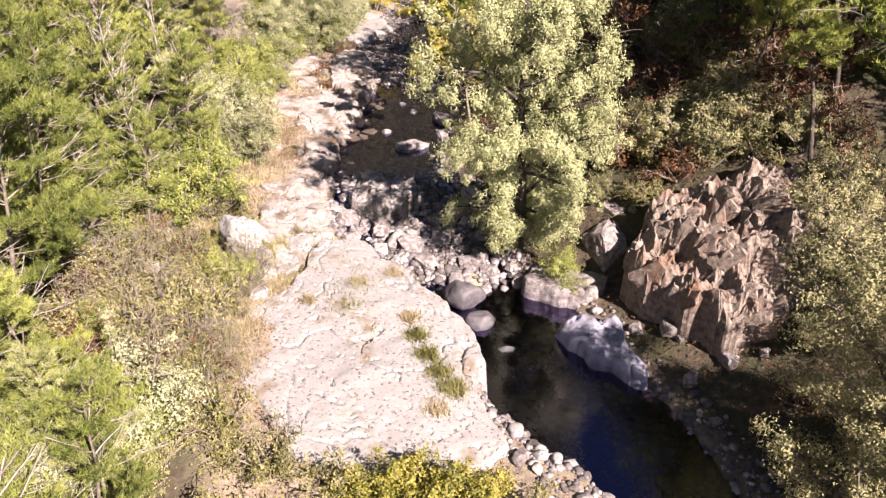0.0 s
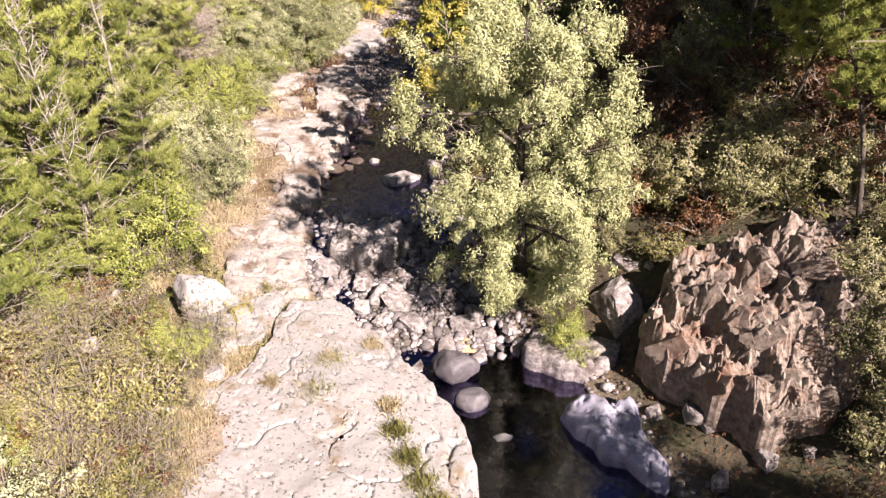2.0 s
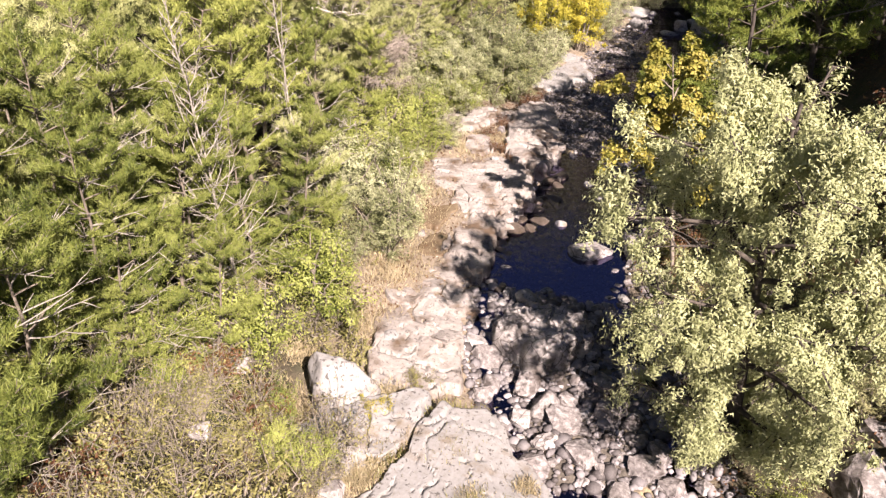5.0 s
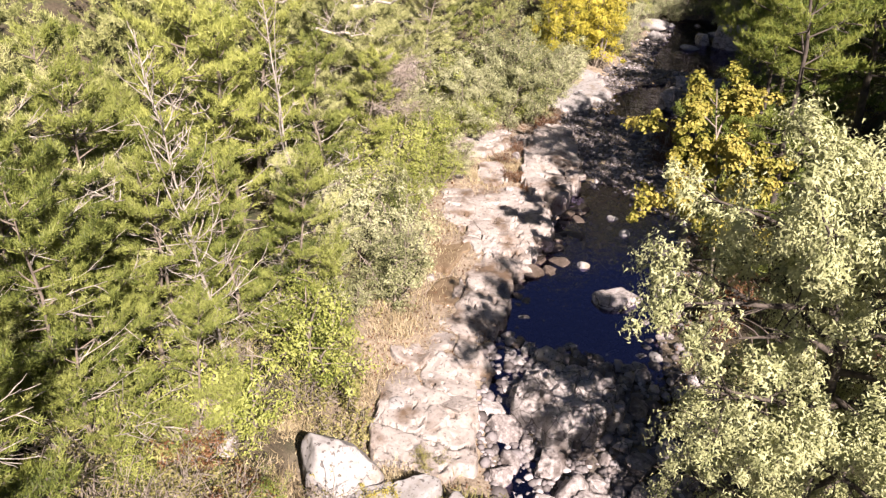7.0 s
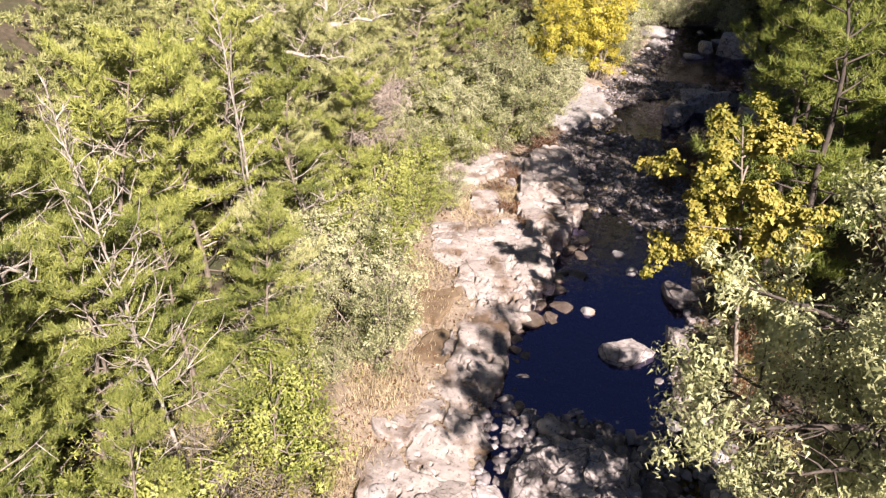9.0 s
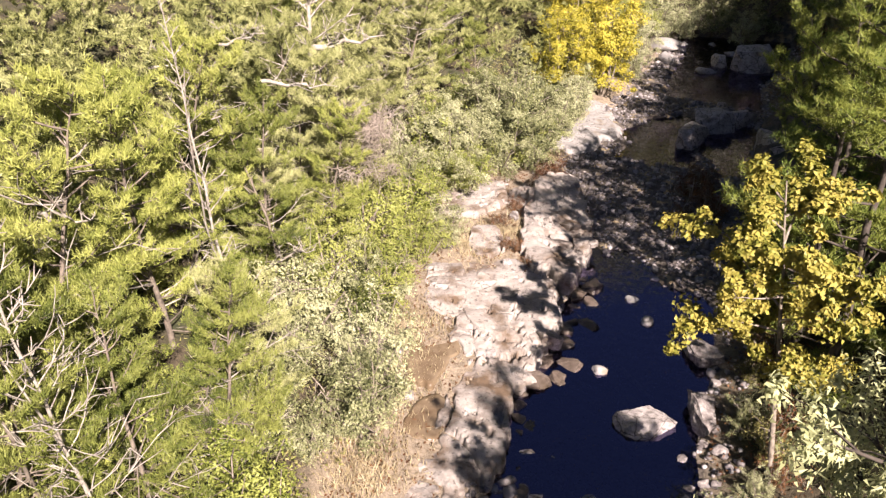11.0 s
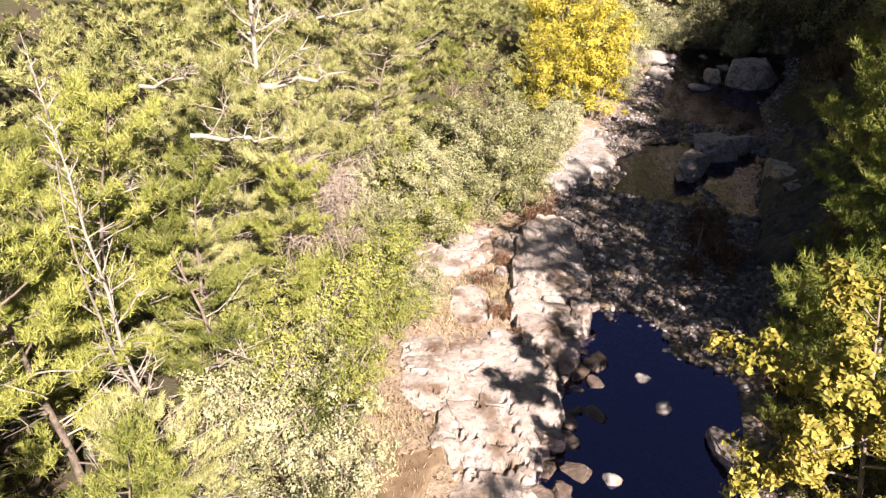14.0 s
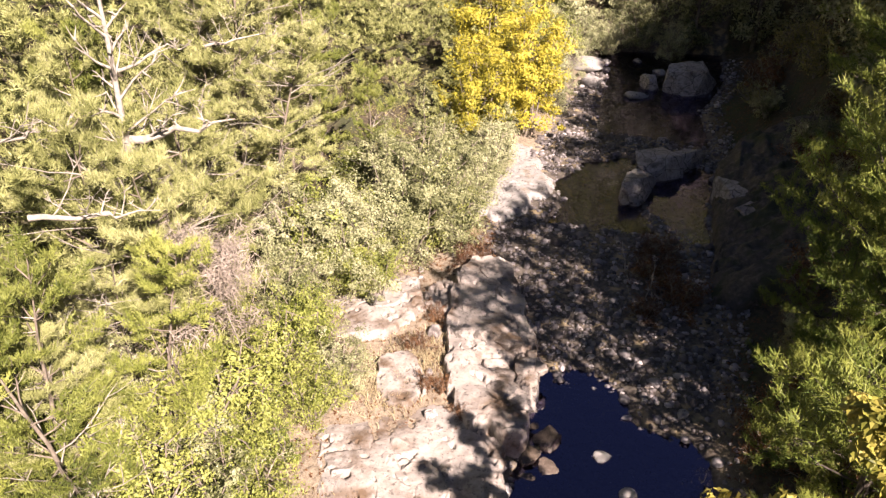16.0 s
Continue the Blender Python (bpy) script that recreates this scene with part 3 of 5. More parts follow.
slab("rock_slab", "flat pale limestone shelf on the bank", [(-6.3, 33.2), (-5.2, 32.6), (-5.0, 33.8), (-5.6, 34.8), (-6.6, 34.6)], 0.5, -0.3, M_LIME_BANK, 87, 0.34, 0.14, 0.15, 0.05, segs=110, rings=34)
slab("smooth_rock", "smooth grey rock, tinted with sky blue, sloping down into the dark pool",
     [(3.5, 17.7), (3.9, 18.8), (4.8, 18.5), (5.3, 17.4), (5.6, 16.4), (5.2, 16.0), (4.7, 16.6), (4.1, 16.9)], -0.68, -1.7, M_SLATE, 33, 0.42, 0.22, 0.08, 0.12, (0.14, 0.05), 0.12, 0, 140, 50, "rock", (0.9, 0.22, 0.9))
slab("rock_slab", "pale worn rock under the willow at the head of the pool",
     [(2.6, 20.6), (3.4, 21.8), (4.6, 22.2), (5.4, 21.2), (4.8, 20.0), (3.6, 19.9)], -0.35, -1.5, M_BOULDER, 37, 0.3, 0.16, 0.1, 0.05, (0.05, 0.02), 0.1, 0, 110, 36)
crag = slab("rock_crag", "jagged brown rock outcrop with steep broken facets",
     [(5.4, 19.7), (6.5, 17.9), (7.7, 16.4), (9.6, 16.7), (11.3, 18.0), (11.6, 19.6), (10.4, 21.2), (8.4, 21.8), (6.9, 21.4), (6.1, 20.6)],
     1.6, -1.0, M_CRAG, 41, 0.2, 0.16, 0.1, 0.05, (0.4, 0.28), 0.3, 0.0, 260, 110, "rock outcrop", (0.6, 0.95, 1.3))
slab("rock_wall", "rock wall beside the upper pool, coloured dark for its shade",
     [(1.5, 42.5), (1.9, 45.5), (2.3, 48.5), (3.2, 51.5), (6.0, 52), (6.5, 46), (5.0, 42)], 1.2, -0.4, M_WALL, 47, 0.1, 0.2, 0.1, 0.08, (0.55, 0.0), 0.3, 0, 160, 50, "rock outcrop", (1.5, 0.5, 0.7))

dome = slab("boulder_dome", "large cracked dome of pale rock in dappled shade between the cascades",
     [(-3.4, 25.8), (-3.0, 26.8), (-1.9, 27.1), (-0.9, 26.6), (-0.6, 25.5), (-1.2, 24.5), (-2.3, 24.2), (-3.1, 24.8)], 0.1, -0.9, M_DOME, 51, 0.25, 0.12, 0.15, 0.06, (-0.03, -0.2), 0.4, 0, 150, 60, "boulder", (2.4, 0.2, 1.7))
white_block = boulder_mesh(83, M_LIME, 5, 0.74, 0.1)
boulder(-6.3, 21.35, 0.5, 0.92, 0.85, 1.15, white_block, 14, "tall angular white boulder standing among dry grass", group="", tip=(-8, -14))
ROUND = [boulder_mesh(60 + k, M_BOULDER, 3, 0.35, 0.2) for k in range(5)]
BLOCK = [broken_mesh(70 + k, M_BOULDER, points=24, rough=0.08) for k in range(5)]
PBLOCK = [broken_mesh(75 + k, M_DOME, points=22, rough=0.06) for k in range(4)]
PALE = [boulder_mesh(80 + k, M_LIME, 3, 0.72, 0.26) for k in range(5)]
WET = [broken_mesh(430 + k, M_WET, points=22, rough=0.07) for k in range(3)]
GREY = [boulder_mesh(90 + k, M_DARKROCK, 4, 0.5, 0.14) for k in range(3)]
boulder(0.68, 20.0, -0.62, 0.72, 0.55, 0.5, GREY[0], -25, "smooth dark grey boulder resting against the slab")
boulder(1.12, 18.95, -0.85, 0.47, 0.42, 0.36, GREY[1], 10, "round grey boulder half in the pool")
boulder(1.83, 17.65, -0.95, 0.27, 0.15, 0.12, PALE[0], 10, "small pale stone just above the pool water")
boulder(-2.78, 27.0, 0.2, 0.42, 0.32, 0.3, PALE[1], 5, "white rounded stone on the dark rocks")
boulder(-1.3, 30.7, -0.16, 0.72, 0.62, 0.36, PBLOCK[2], 30, "grey veined boulder lying in the pool")
boulder(-2.55, 32.5, -0.1, 0.24, 0.19, 0.16, PALE[2], 0, "small white stone in the blue pool")
boulder(-1.94, 36.2, -0.1, 0.27, 0.2, 0.16, PALE[3], 15, "flat pale stone in shallow water")
boulder(-1.45, 35.1, -0.1, 0.24, 0.22, 0.2, PALE[4], 60, "small pale stone in shallow water")
boulder(0.0, 34.0, -0.05, 0.5, 0.8, 0.4, BLOCK[1], 20, "shaded boulder at the foot of the plane tree")
boulder(0.0, 31.3, 0.05, 0.35, 0.75, 0.4, BLOCK[2], 15, "pale boulder at the water's edge under branches")
boulder(-0.3, 49.5, 0.35, 0.62, 0.95, 0.6, PBLOCK[0], -25, "angular grey boulder standing in the brown pool")
boulder(0.6, 51.6, 0.4, 1.25, 0.85, 0.75, PBLOCK[1], 25, "large shaded boulder between two pools")
boulder(1.9, 52.4, 0.3, 0.7, 0.5, 0.5, PBLOCK[2], 30, "shaded boulder between two pools")
boulder(3.2, 62.2, 0.62, 1.75, 1.2, 0.95, PBLOCK[0], 65, "huge flat-topped grey boulder above a dark pool", tip=(0, 6))
boulder(-1.58, 61.7, 0.5, 0.6, 0.5, 0.48, PALE[1], 40, "bright white boulder at the far bend")
boulder(0.5, 60.4, 0.3, 0.7, 0.4, 0.22, PALE[3], 10, "flat pale stone at the pool's edge")
boulder(1.3, 62.0, 0.45, 0.5, 0.6, 0.45, PBLOCK[0], 10, "grey boulder beside a huge flat one")
boulder(-1.9, 64.0, 0.7, 1.1, 0.9, 0.4, PALE[2], 0, "pale flat rock at the far bend")
boulder(2.9, 48.4, 0.4, 0.5, 1.5, 0.9, PBLOCK[2], 8, "shaded slanting rock under the wall")
boulder(3.2, 46.3, 0.7, 0.8, 0.9, 0.9, PBLOCK[1], 40, "pale shaded rock on the wall")
boulder(5.3, 21.6, 0.25, 0.7, 0.8, 0.75, BLOCK[3], 20, "brown rock block split from the outcrop", group="")
boulder(6.0, 22.9, 0.75, 0.95, 0.7, 0.8, BLOCK[1], 50, "brown rock block split from the outcrop", group="")

crag.data.polygons.foreach_set("use_smooth", np.zeros(len(crag.data.polygons), bool))
# broken blocks that belong to the crag and to the dome
rng = np.random.default_rng(5)
FACET = [broken_mesh(400 + k, M_CRAG, "block", 30, 0.085) for k in range(6)]
CHIP = [broken_mesh(410 + k, M_DOME, "block", 20, 0.07) for k in range(4)]


def blocks(owner, meshes, spots, count, sizes, lift, shape=(0.4, 1.0, 0.7), lean=(-28, 18)):
    cx, cy = owner.location.x, owner.location.y
    tops = np.array([v.co[:] for v in owner.data.vertices])
    for k in range(count):
        x0, y0, r = spots[k % len(spots)]
        x, y = x0 + rng.normal() * r, y0 + rng.normal() * r
        near = np.argmin((tops[:, 0] + cx - x) ** 2 + (tops[:, 1] + cy - y) ** 2 - 0.002 * tops[:, 2])
        s = rng.uniform(*sizes)
        b = part("block", meshes[rng.integers(len(meshes))], owner)
        b.matrix_basis = pose(x - cx, y - cy, tops[near, 2] + lift * s, rng.normal() * 14 + lean[0], rng.normal() * 14 + lean[1], 38 + rng.normal() * 15) @ Matrix.Diagonal((s * shape[0], s * shape[1], s * shape[2], 1))


blocks(crag, FACET, [(6.4, 19.2, 0.4), (7.2, 18.0, 0.5), (7.4, 19.9, 0.5), (8.4, 19.0, 0.6), (8.6, 20.4, 0.5), (9.6, 18.8, 0.6), (10.2, 19.8, 0.5), (8.2, 17.2, 0.4)], 90, (0.2, 0.55), -0.55, (0.34, 1.3, 0.7), (-36, 24))
blocks(dome, CHIP, [(-2.6, 25.3, 0.3), (-1.6, 25.1, 0.3), (-2.0, 26.1, 0.4), (-1.2, 25.9, 0.3)], 22, (0.16, 0.4), -0.2)

LUMP = [broken_mesh(420 + k, M_LIME_BANK, "block", 30, 0.09) for k in range(5)]
blocks(ledge, LUMP, [(-4.0, 37.0, 0.25), (-3.9, 38.4, 0.25), (-4.1, 39.8, 0.3), (-4.5, 41.4, 0.3), (-5.2, 42.4, 0.4), (-5.3, 39.6, 0.3)], 12, (0.25, 0.55), -0.25, (0.7, 1.0, 0.5), (0, 8))
blocks(bank_rock, LUMP, [(-4.4, 31.6, 0.3), (-4.3, 33.2, 0.3), (-4.5, 35.0, 0.4), (-5.6, 35.6, 0.6), (-6.4, 34.6, 0.5), (-5.4, 32.6, 0.5)], 14, (0.25, 0.6), -0.4, (0.75, 1.0, 0.5), (0, 6))
blocks(shelf, LUMP, [(-4.6, 23.6, 0.4), (-5.2, 25.0, 0.5), (-5.0, 26.6, 0.4), (-6.0, 26.2, 0.4)], 8, (0.3, 0.6), -0.25, (0.9, 1.0, 0.4), (0, 0))

# stones of the cascade between the slab and the upper pool
rng = np.random.default_rng(11)
placed = []


def scatter_stones(count, xs, ys, sizes, keep, label, meshes, group):
    tries = 0
    while count and tries < 4000:
        tries += 1
        x, y = rng.uniform(*xs), rng.uniform(*ys)
        s = rng.uniform(*sizes) * rng.uniform(0.5, 1)
        if not keep(x, y) or any((x - a) ** 2 + (y - b) ** 2 < (0.75 * (s + r)) ** 2 for a, b, r in placed):
            continue
        placed.append((x, y, s))
        z = ground_z(x, y) + 0.3 * s
        boulder(x, y, z, s, s * rng.uniform(0.65, 0.95), s * rng.uniform(0.5, 0.75), meshes[rng.integers(len(meshes))], rng.uniform(0, 360), label, "stone" if " stone" in label else "rock" if " rock" in label else "boulder", group, (rng.uniform(-15, 15), rng.uniform(-15, 15)))
        count -= 1


placed += [(0.68, 20.0, 0.7), (1.12, 18.95, 0.45), (-2.05, 25.7, 1.1), (-2.78, 27.0, 0.4)]
cascade = lambda x, y: left_edge(y) - 0.2 < x < right_edge(y) + 0.4
scatter_stones(40, (-4, 2.5), (20.2, 26), (0.35, 0.95), cascade, "worn river boulder wedged in the cascade", ROUND[:2] + PBLOCK + BLOCK + BLOCK, "boulders of the cascade")
scatter_stones(70, (-4.2, 3), (20.2, 27.4), (0.12, 0.36), cascade, "river stone among the boulders of the cascade", BLOCK + BLOCK + PBLOCK, "stones of the cascade")
scatter_stones(74, (-4.2, 0.2), (26.7, 29.3), (0.1, 0.34), lambda x, y: left_edge(y) < x < right_edge(y), "pale wet stone damming the upper pool", ROUND + PALE + PBLOCK, "stones damming the pool")
scatter_stones(46, (-5.0, -3.0), (27.5, 37), (0.25, 0.6), lambda x, y: left_edge(y) + 0.2 < x < left_edge(y) + 0.95, "dark wet rock along the rim of the pool", WET, "wet rocks along the pool")
scatter_stones(34, (-1.9, 0.4), (28.6, 36), (0.1, 0.3), lambda x, y: x > right_edge(y) - 1.3, "grey stone in the shallow side of the pool", ROUND + BLOCK, "stones in the shallows")
scatter_stones(60, (-3.6, 0.2), (29.2, 39), (0.06, 0.22), lambda x, y: True, "small grey stone in shallow water", ROUND + BLOCK + PALE[:2], "stones in the shallows")
scatter_stones(6, (-6.8, -3.6), (22.2, 28.8), (0.2, 0.55), lambda x, y: x < left_edge(y) + 0.4, "pale limestone boulder beside the shelf", PALE, "boulders on the bank")
scatter_stones(34, (-3, 4), (52, 66), (0.15, 0.5), lambda x, y: left_edge(y) - 0.5 < x < right_edge(y), "pale grey stone at the upper pools", PBLOCK + PALE, "stones at the upper pools")
scatter_stones(16, (2.5, 7), (12.5, 17), (0.12, 0.35), lambda x, y: True, "stone at the shaded edge of the pool", ROUND, "stones by the pool")
scatter_stones(12, (5.0, 8.5), (15.5, 23), (0.25, 0.6), lambda x, y: True, "broken brown rock at the foot of the outcrop", BLOCK, "rocks below the outcrop")

scatter_stones(60, (1.0, 5.0), (10.4, 15), (0.07, 0.3), lambda x, y: abs(x - (0.8 + 0.8 * (14.6 - y))) < 1.1, "pale broken stone at the foot of the slab", PALE + ROUND, "rubble below the slab")
scatter_stones(22, (-8.4, -3.8), (28.5, 44), (0.08, 0.3), lambda x, y: wood_edge(y) + 0.3 < x < left_edge(y) + 0.2, "pale limestone rock on the sandy bank", PBLOCK + BLOCK, "rocks on the sandy bank")
scatter_stones(16, (-9.0, -5.2), (12.5, 21), (0.15, 0.5), lambda x, y: True, "pale limestone rock among dry shrubs", PBLOCK, "rocks among the shrubs")
scatter_stones(12, (-6.4, -3.6), (44, 54), (0.12, 0.36), lambda x, y: wood_edge(y) + 0.2 < x < left_edge(y) + 0.2, "pale stone on the far bar", PALE, "stones on the far bar")

# gravel of the stream bed: one joined mesh
pieces = []
count = 0
BV, BF = BALLS[1]
while count < 15000:
    y = rng.uniform(9, 66)
    if rng.uniform() < 0.55:
        y = rng.choice([rng.uniform(38, 48), rng.uniform(38, 48), rng.uniform(44, 60), rng.uniform(20, 28), rng.uniform(10, 15), rng.uniform(21, 27), rng.uniform(51, 55), rng.uniform(59, 66)])
    x = rng.uniform(left_edge(y) - (1.8 if y < 15 else 0.5), right_edge(y) + 1.0)
    s = rng.uniform(0.025, 0.09) * (1.9 if rng.uniform() < 0.14 else 1) * (1.35 if 20 < y < 28 else 1)
    pieces.append((x, y, s))
    count += 1
P = np.array(pieces)
gz = ground(P[:, 0], P[:, 1])[0]
scale3 = P[:, 2:3] * rng.uniform(0.6, 1.3, (len(P), 3)) * np.array([1, 1, 0.7])
jit = BV[None] * (1 + rng.uniform(-0.18, 0.18, (len(P), len(BV), 1)))
GVV = jit * scale3[:, None] + np.stack([P[:, 0], P[:, 1], gz + P[:, 2] * 0.25], -1)[:, None]
GFF = BF[None] + (np.arange(len(P)) * len(BV))[:, None, None]
tagged(new("gravel", make_mesh("gravel", GVV.reshape(-1, 3), GFF.reshape(-1, 3), [M_GRAVEL])), "loose grey and brown river gravel along the stream bed", "gravel", kind="stuff")


# ---- plants ----
def bent(start, direction, length, rise, n, rng, wobble=0.06):
    """Points of a branch that sets out in a direction and bends up (rise over 0) or down."""
    d = unit(np.asarray(direction, float))
    pts = [np.asarray(start, float)]
    for k in range(n):
        d = unit(d + np.array([0, 0, rise / n]) + rng.normal(size=3) * wobble)
        pts.append(pts[-1] + d * length / n)
    return np.array(pts)


def pine(seed, height, radius, mat, dense=1.0, needles=14, limbs=34, bare=0.1, dead=7, length=0.15, width=0.017, bark=None):
    """A pine: trunk with whorled limbs, dead lower twigs, and a crown of needle brushes."""
    rng = np.random.default_rng(seed)
    trunk = bent((0, 0, -0.3), (rng.normal() * 0.09, rng.normal() * 0.09, 1), height + 0.3, 0.0, 9, rng, 0.06)
    wood = [tube(trunk, np.linspace(0.011 * height + 0.012, 0.01, 10), 7)]
    C, D = [], []
    whorls = max(5, limbs // 4)
    for k in range(limbs):
        w = k // 4
        f = min(0.99, bare + (1 - bare) * (w + 0.5 + rng.normal() * 0.55) / (whorls + 0.5))
        at = np.array([np.interp(f * 9, range(10), trunk[:, a]) for a in range(3)])
        az = k * 1.57 + w * 0.7 + rng.normal() * 0.3
        L = radius * (max(1 - f, 0.02) ** 0.42 * 0.9 + 0.18) * rng.uniform(0.5, 1.22)
        if f < bare + 0.18:
            L *= 0.75
        el = 0.02 + 0.5 * f ** 2 + rng.normal() * 0.24
        limb = bent(at, (math.cos(az) * math.cos(el), math.sin(az) * math.cos(el), math.sin(el)), L, 0.35, 5, rng, 0.08)
        wood.append(tube(limb, np.linspace(0.016 + 0.005 * L, 0.006, 6), 4))
        subs = max(2, int(round((2.4 + 3.6 * L) * dense)))
        for q in range(subs):
            s = 0.3 + 0.7 * (q + rng.uniform()) / subs
            p = np.array([np.interp(s * 5, range(6), limb[:, a]) for a in range(3)])
            side = 1 if q % 2 else -1
            ld = unit(limb[-1] - limb[0])
            cross = unit(np.cross(ld, (0, 0, 1.0)))
            d = unit(ld * 0.7 + cross * side * rng.uniform(0.6, 1.3) + np.array([0, 0, 0.06]))
            l = (0.3 + 0.3 * L * (1.1 - s)) * rng.uniform(0.7, 1.2)
            sub = bent(p, d, l, 0.4, 3, rng, 0.1)
            wood.append(tube(sub, [0.009, 0.007, 0.005, 0.003], 3))
            for u in (0.2, 0.42, 0.62, 0.82, 1.0):
                C.append([np.interp(u * 3, range(4), sub[:, a]) for a in range(3)])
                D.append(unit(sub[-1] - sub[-2] + np.array([0, 0, 0.25])))
        C.append(limb[-1])
        D.append(unit(limb[-1] - limb[-2]))
    live = sum(len(f) for _, f in wood)
    for k in range(dead):
        f = rng.uniform(0.15, 0.85)
        az = rng.uniform(0, 6.28)
        at = np.array([np.interp(f * 9, range(10), trunk[:, a]) for a in range(3)])
        L = radius * (1.25 - 0.6 * f) * rng.uniform(0.7, 1.15)
        limb = bent(at, (math.cos(az), math.sin(az), 0.25), L, 0.35, 5, rng, 0.13)
        wood.append(tube(limb, np.linspace(0.022, 0.006, 6), 3))
        for q in range(3):
            wood.append(tube(bent(limb[rng.integers(2, 5)], unit(limb[-1] - limb[0]) + rng.normal(size=3) * 0.6, L * 0.35, 0.2, 3, rng, 0.12), [0.011, 0.009, 0.007, 0.005], 3))
    WV2, WF = join(wood)
    CV, CF = needle_tufts(np.array(C), np.array(D), rng, needles, length, width)
    return make_mesh("trunk", WV2, WF, [bark or M_BARK, M_DEAD], np.arange(len(WF)) >= live), make_mesh("crown", CV, CF, [mat], smooth=False)


def broadleaf(seed, height, radius, mat, leaves, length, width, stems=6, lean=(0, 0), base=0.1, clump=0.3, trunk_r=0.05, wood_mat=None, droop=0.2, single=False, squash=1.0, limbs=7, broad=False, gaps=0.0, fill=0.45):
    """A bush or tree: stems that fork, twigs, and a crown of leaves gathered in clumps."""
    rng = np.random.default_rng(seed)
    wood, tips, outs = [], [], []
    axes = []
    if single:
        t = bent((0, 0, -0.3), (lean[0], lean[1], 1), height * 0.9, 0.1, 8, rng, 0.05)
        wood.append(tube(t, np.linspace(trunk_r, trunk_r * 0.2, 9), 8))
        for k in range(stems):
            f = base + (0.97 - base) * (k + 0.3) / stems
            at = np.array([np.interp(f * 8, range(9), t[:, a]) for a in range(3)])
            az = k * 2.4 + rng.normal() * 0.3
            prof = math.sin(math.pi * min(1, max(0.08, (f - base * 0.6) / (1.08 - base * 0.6)))) ** 0.6
            axes.append((at, (math.cos(az), math.sin(az), rng.uniform(0.15, 0.7)), radius * prof * rng.uniform(0.75, 1.2), trunk_r * 0.4))
    else:
        for k in range(stems):
            az = k * 2.4 + rng.normal() * 0.4
            out = rng.uniform(0.15, 1.0)
            axes.append((np.array([rng.normal() * 0.08, rng.normal() * 0.08, -0.15]), (out * math.cos(az) * radius + lean[0], out * math.sin(az) * radius + lean[1], height * (1.08 - 0.55 * out)), math.hypot(height * (1.0 - 0.4 * out), out * radius) * rng.uniform(0.8, 1.05), trunk_r))
    for at, d, L, r in axes:
        limb = bent(at, d, L, 0.1, 6, rng, 0.09)
        wood.append(tube(limb, np.linspace(r, r * 0.2, 7), 5))
        for q in range(limbs):
            s = 0.25 + 0.75 * (q + rng.uniform()) / limbs
            p = np.array([np.interp(s * 6, range(7), limb[:, a]) for a in range(3)])
            d2 = unit(unit(limb[-1] - limb[0]) * 0.6 + rng.normal(size=3) * 0.8 + np.array([0, 0, 0.1]))
            sub = bent(p, d2, L * rng.uniform(0.18, 0.38), -droop, 3, rng, 0.12)
            wood.append(tube(sub, np.linspace(r * 0.3, 0.006, 4), 3))
            for u in (0.6, 1.0):
                tips.append([np.interp(u * 3, range(4), sub[:, a]) for a in range(3)])
    tips = np.array(tips)
    if gaps:
        tips = tips[fbm(tips * 1.15 + seed, 2, seed) > gaps - 0.5]
    tips[:, 2] = np.maximum(tips[:, 2], 0.12)
    mid = tips.mean(0)
    which = rng.integers(len(tips), size=leaves)
    ball = unit(rng.normal(size=(leaves, 3)))
    reach = clump * rng.uniform(0.4, 1.35, len(tips))[which][:, None] * rng.uniform(fill, 1.0, (leaves, 1))
    C = tips[which] + ball * reach * np.array([1, 1, 0.75 * squash])
    C[:, 2] = np.maximum(C[:, 2], 0.06)
    face = ball * 0.8 + unit(C - mid) * 0.5 + np.array([0, 0, 0.25])
    CV, CF = leaf_cards(C, rng, length, width, face, droop, broad)
    WV2, WF = join(wood)
    return make_mesh("trunk" if single else "wood", WV2, WF, [wood_mat or M_TWIG]), make_mesh("crown", CV, CF, [mat], smooth=False)


def plant(name, meshes, label, category, wood_name="trunk", group=""):
    """A tree or bush as a thing with two parts; it is copied to where it stands."""
    e = new(name)
    part(wood_name, meshes[0], e)
    part("crown", meshes[1], e)
    return tagged(e, label, category, group)


def set_down(model, x, y, z, turn, size, first):
    """Put the model itself down the first time, copies of it after that."""
    m = pose(x, y, z, 0, 0, turn) @ Matrix.Diagonal((size, size, size, 1))
    if model.name not in first:
        first.add(model.name)
        model.matrix_basis = m
        return model
    model_scale = Matrix.Diagonal((*model.scale, 1)).inverted()
    return copy_thing(model, m @ model_scale)


used = set()
PINES = [plant("pine_tree", pine(100 + k, 6.0, 1.75 + 0.15 * k, (M_PINE, M_PINE, M_PINE_PALE, M_PINE)[k], 1.15, 17, dead=16), "young bushy pine with yellow-green needles in full sun", "pine tree", group="pines on the slope") for k in range(4)]
GREEN_PINES = [plant("pine_tree", pine(110 + k, 6.0, 1.8, M_PINE_GREEN, 1.1, 17, dead=14), "young bushy pine with mid-green needles and dead twigs", "pine tree", group="pines on the slope") for k in range(2)]
LOW_PINES = [plant("pine_tree", pine(115 + k, 5.6, 2.3, (M_PINE, M_PINE_PALE)[k], 0.95, 22, 34, 0.05, 20, 0.22, 0.014), "low spreading pine with long soft yellow-green needles", "pine tree", group="pines on the slope") for k in range(2)]
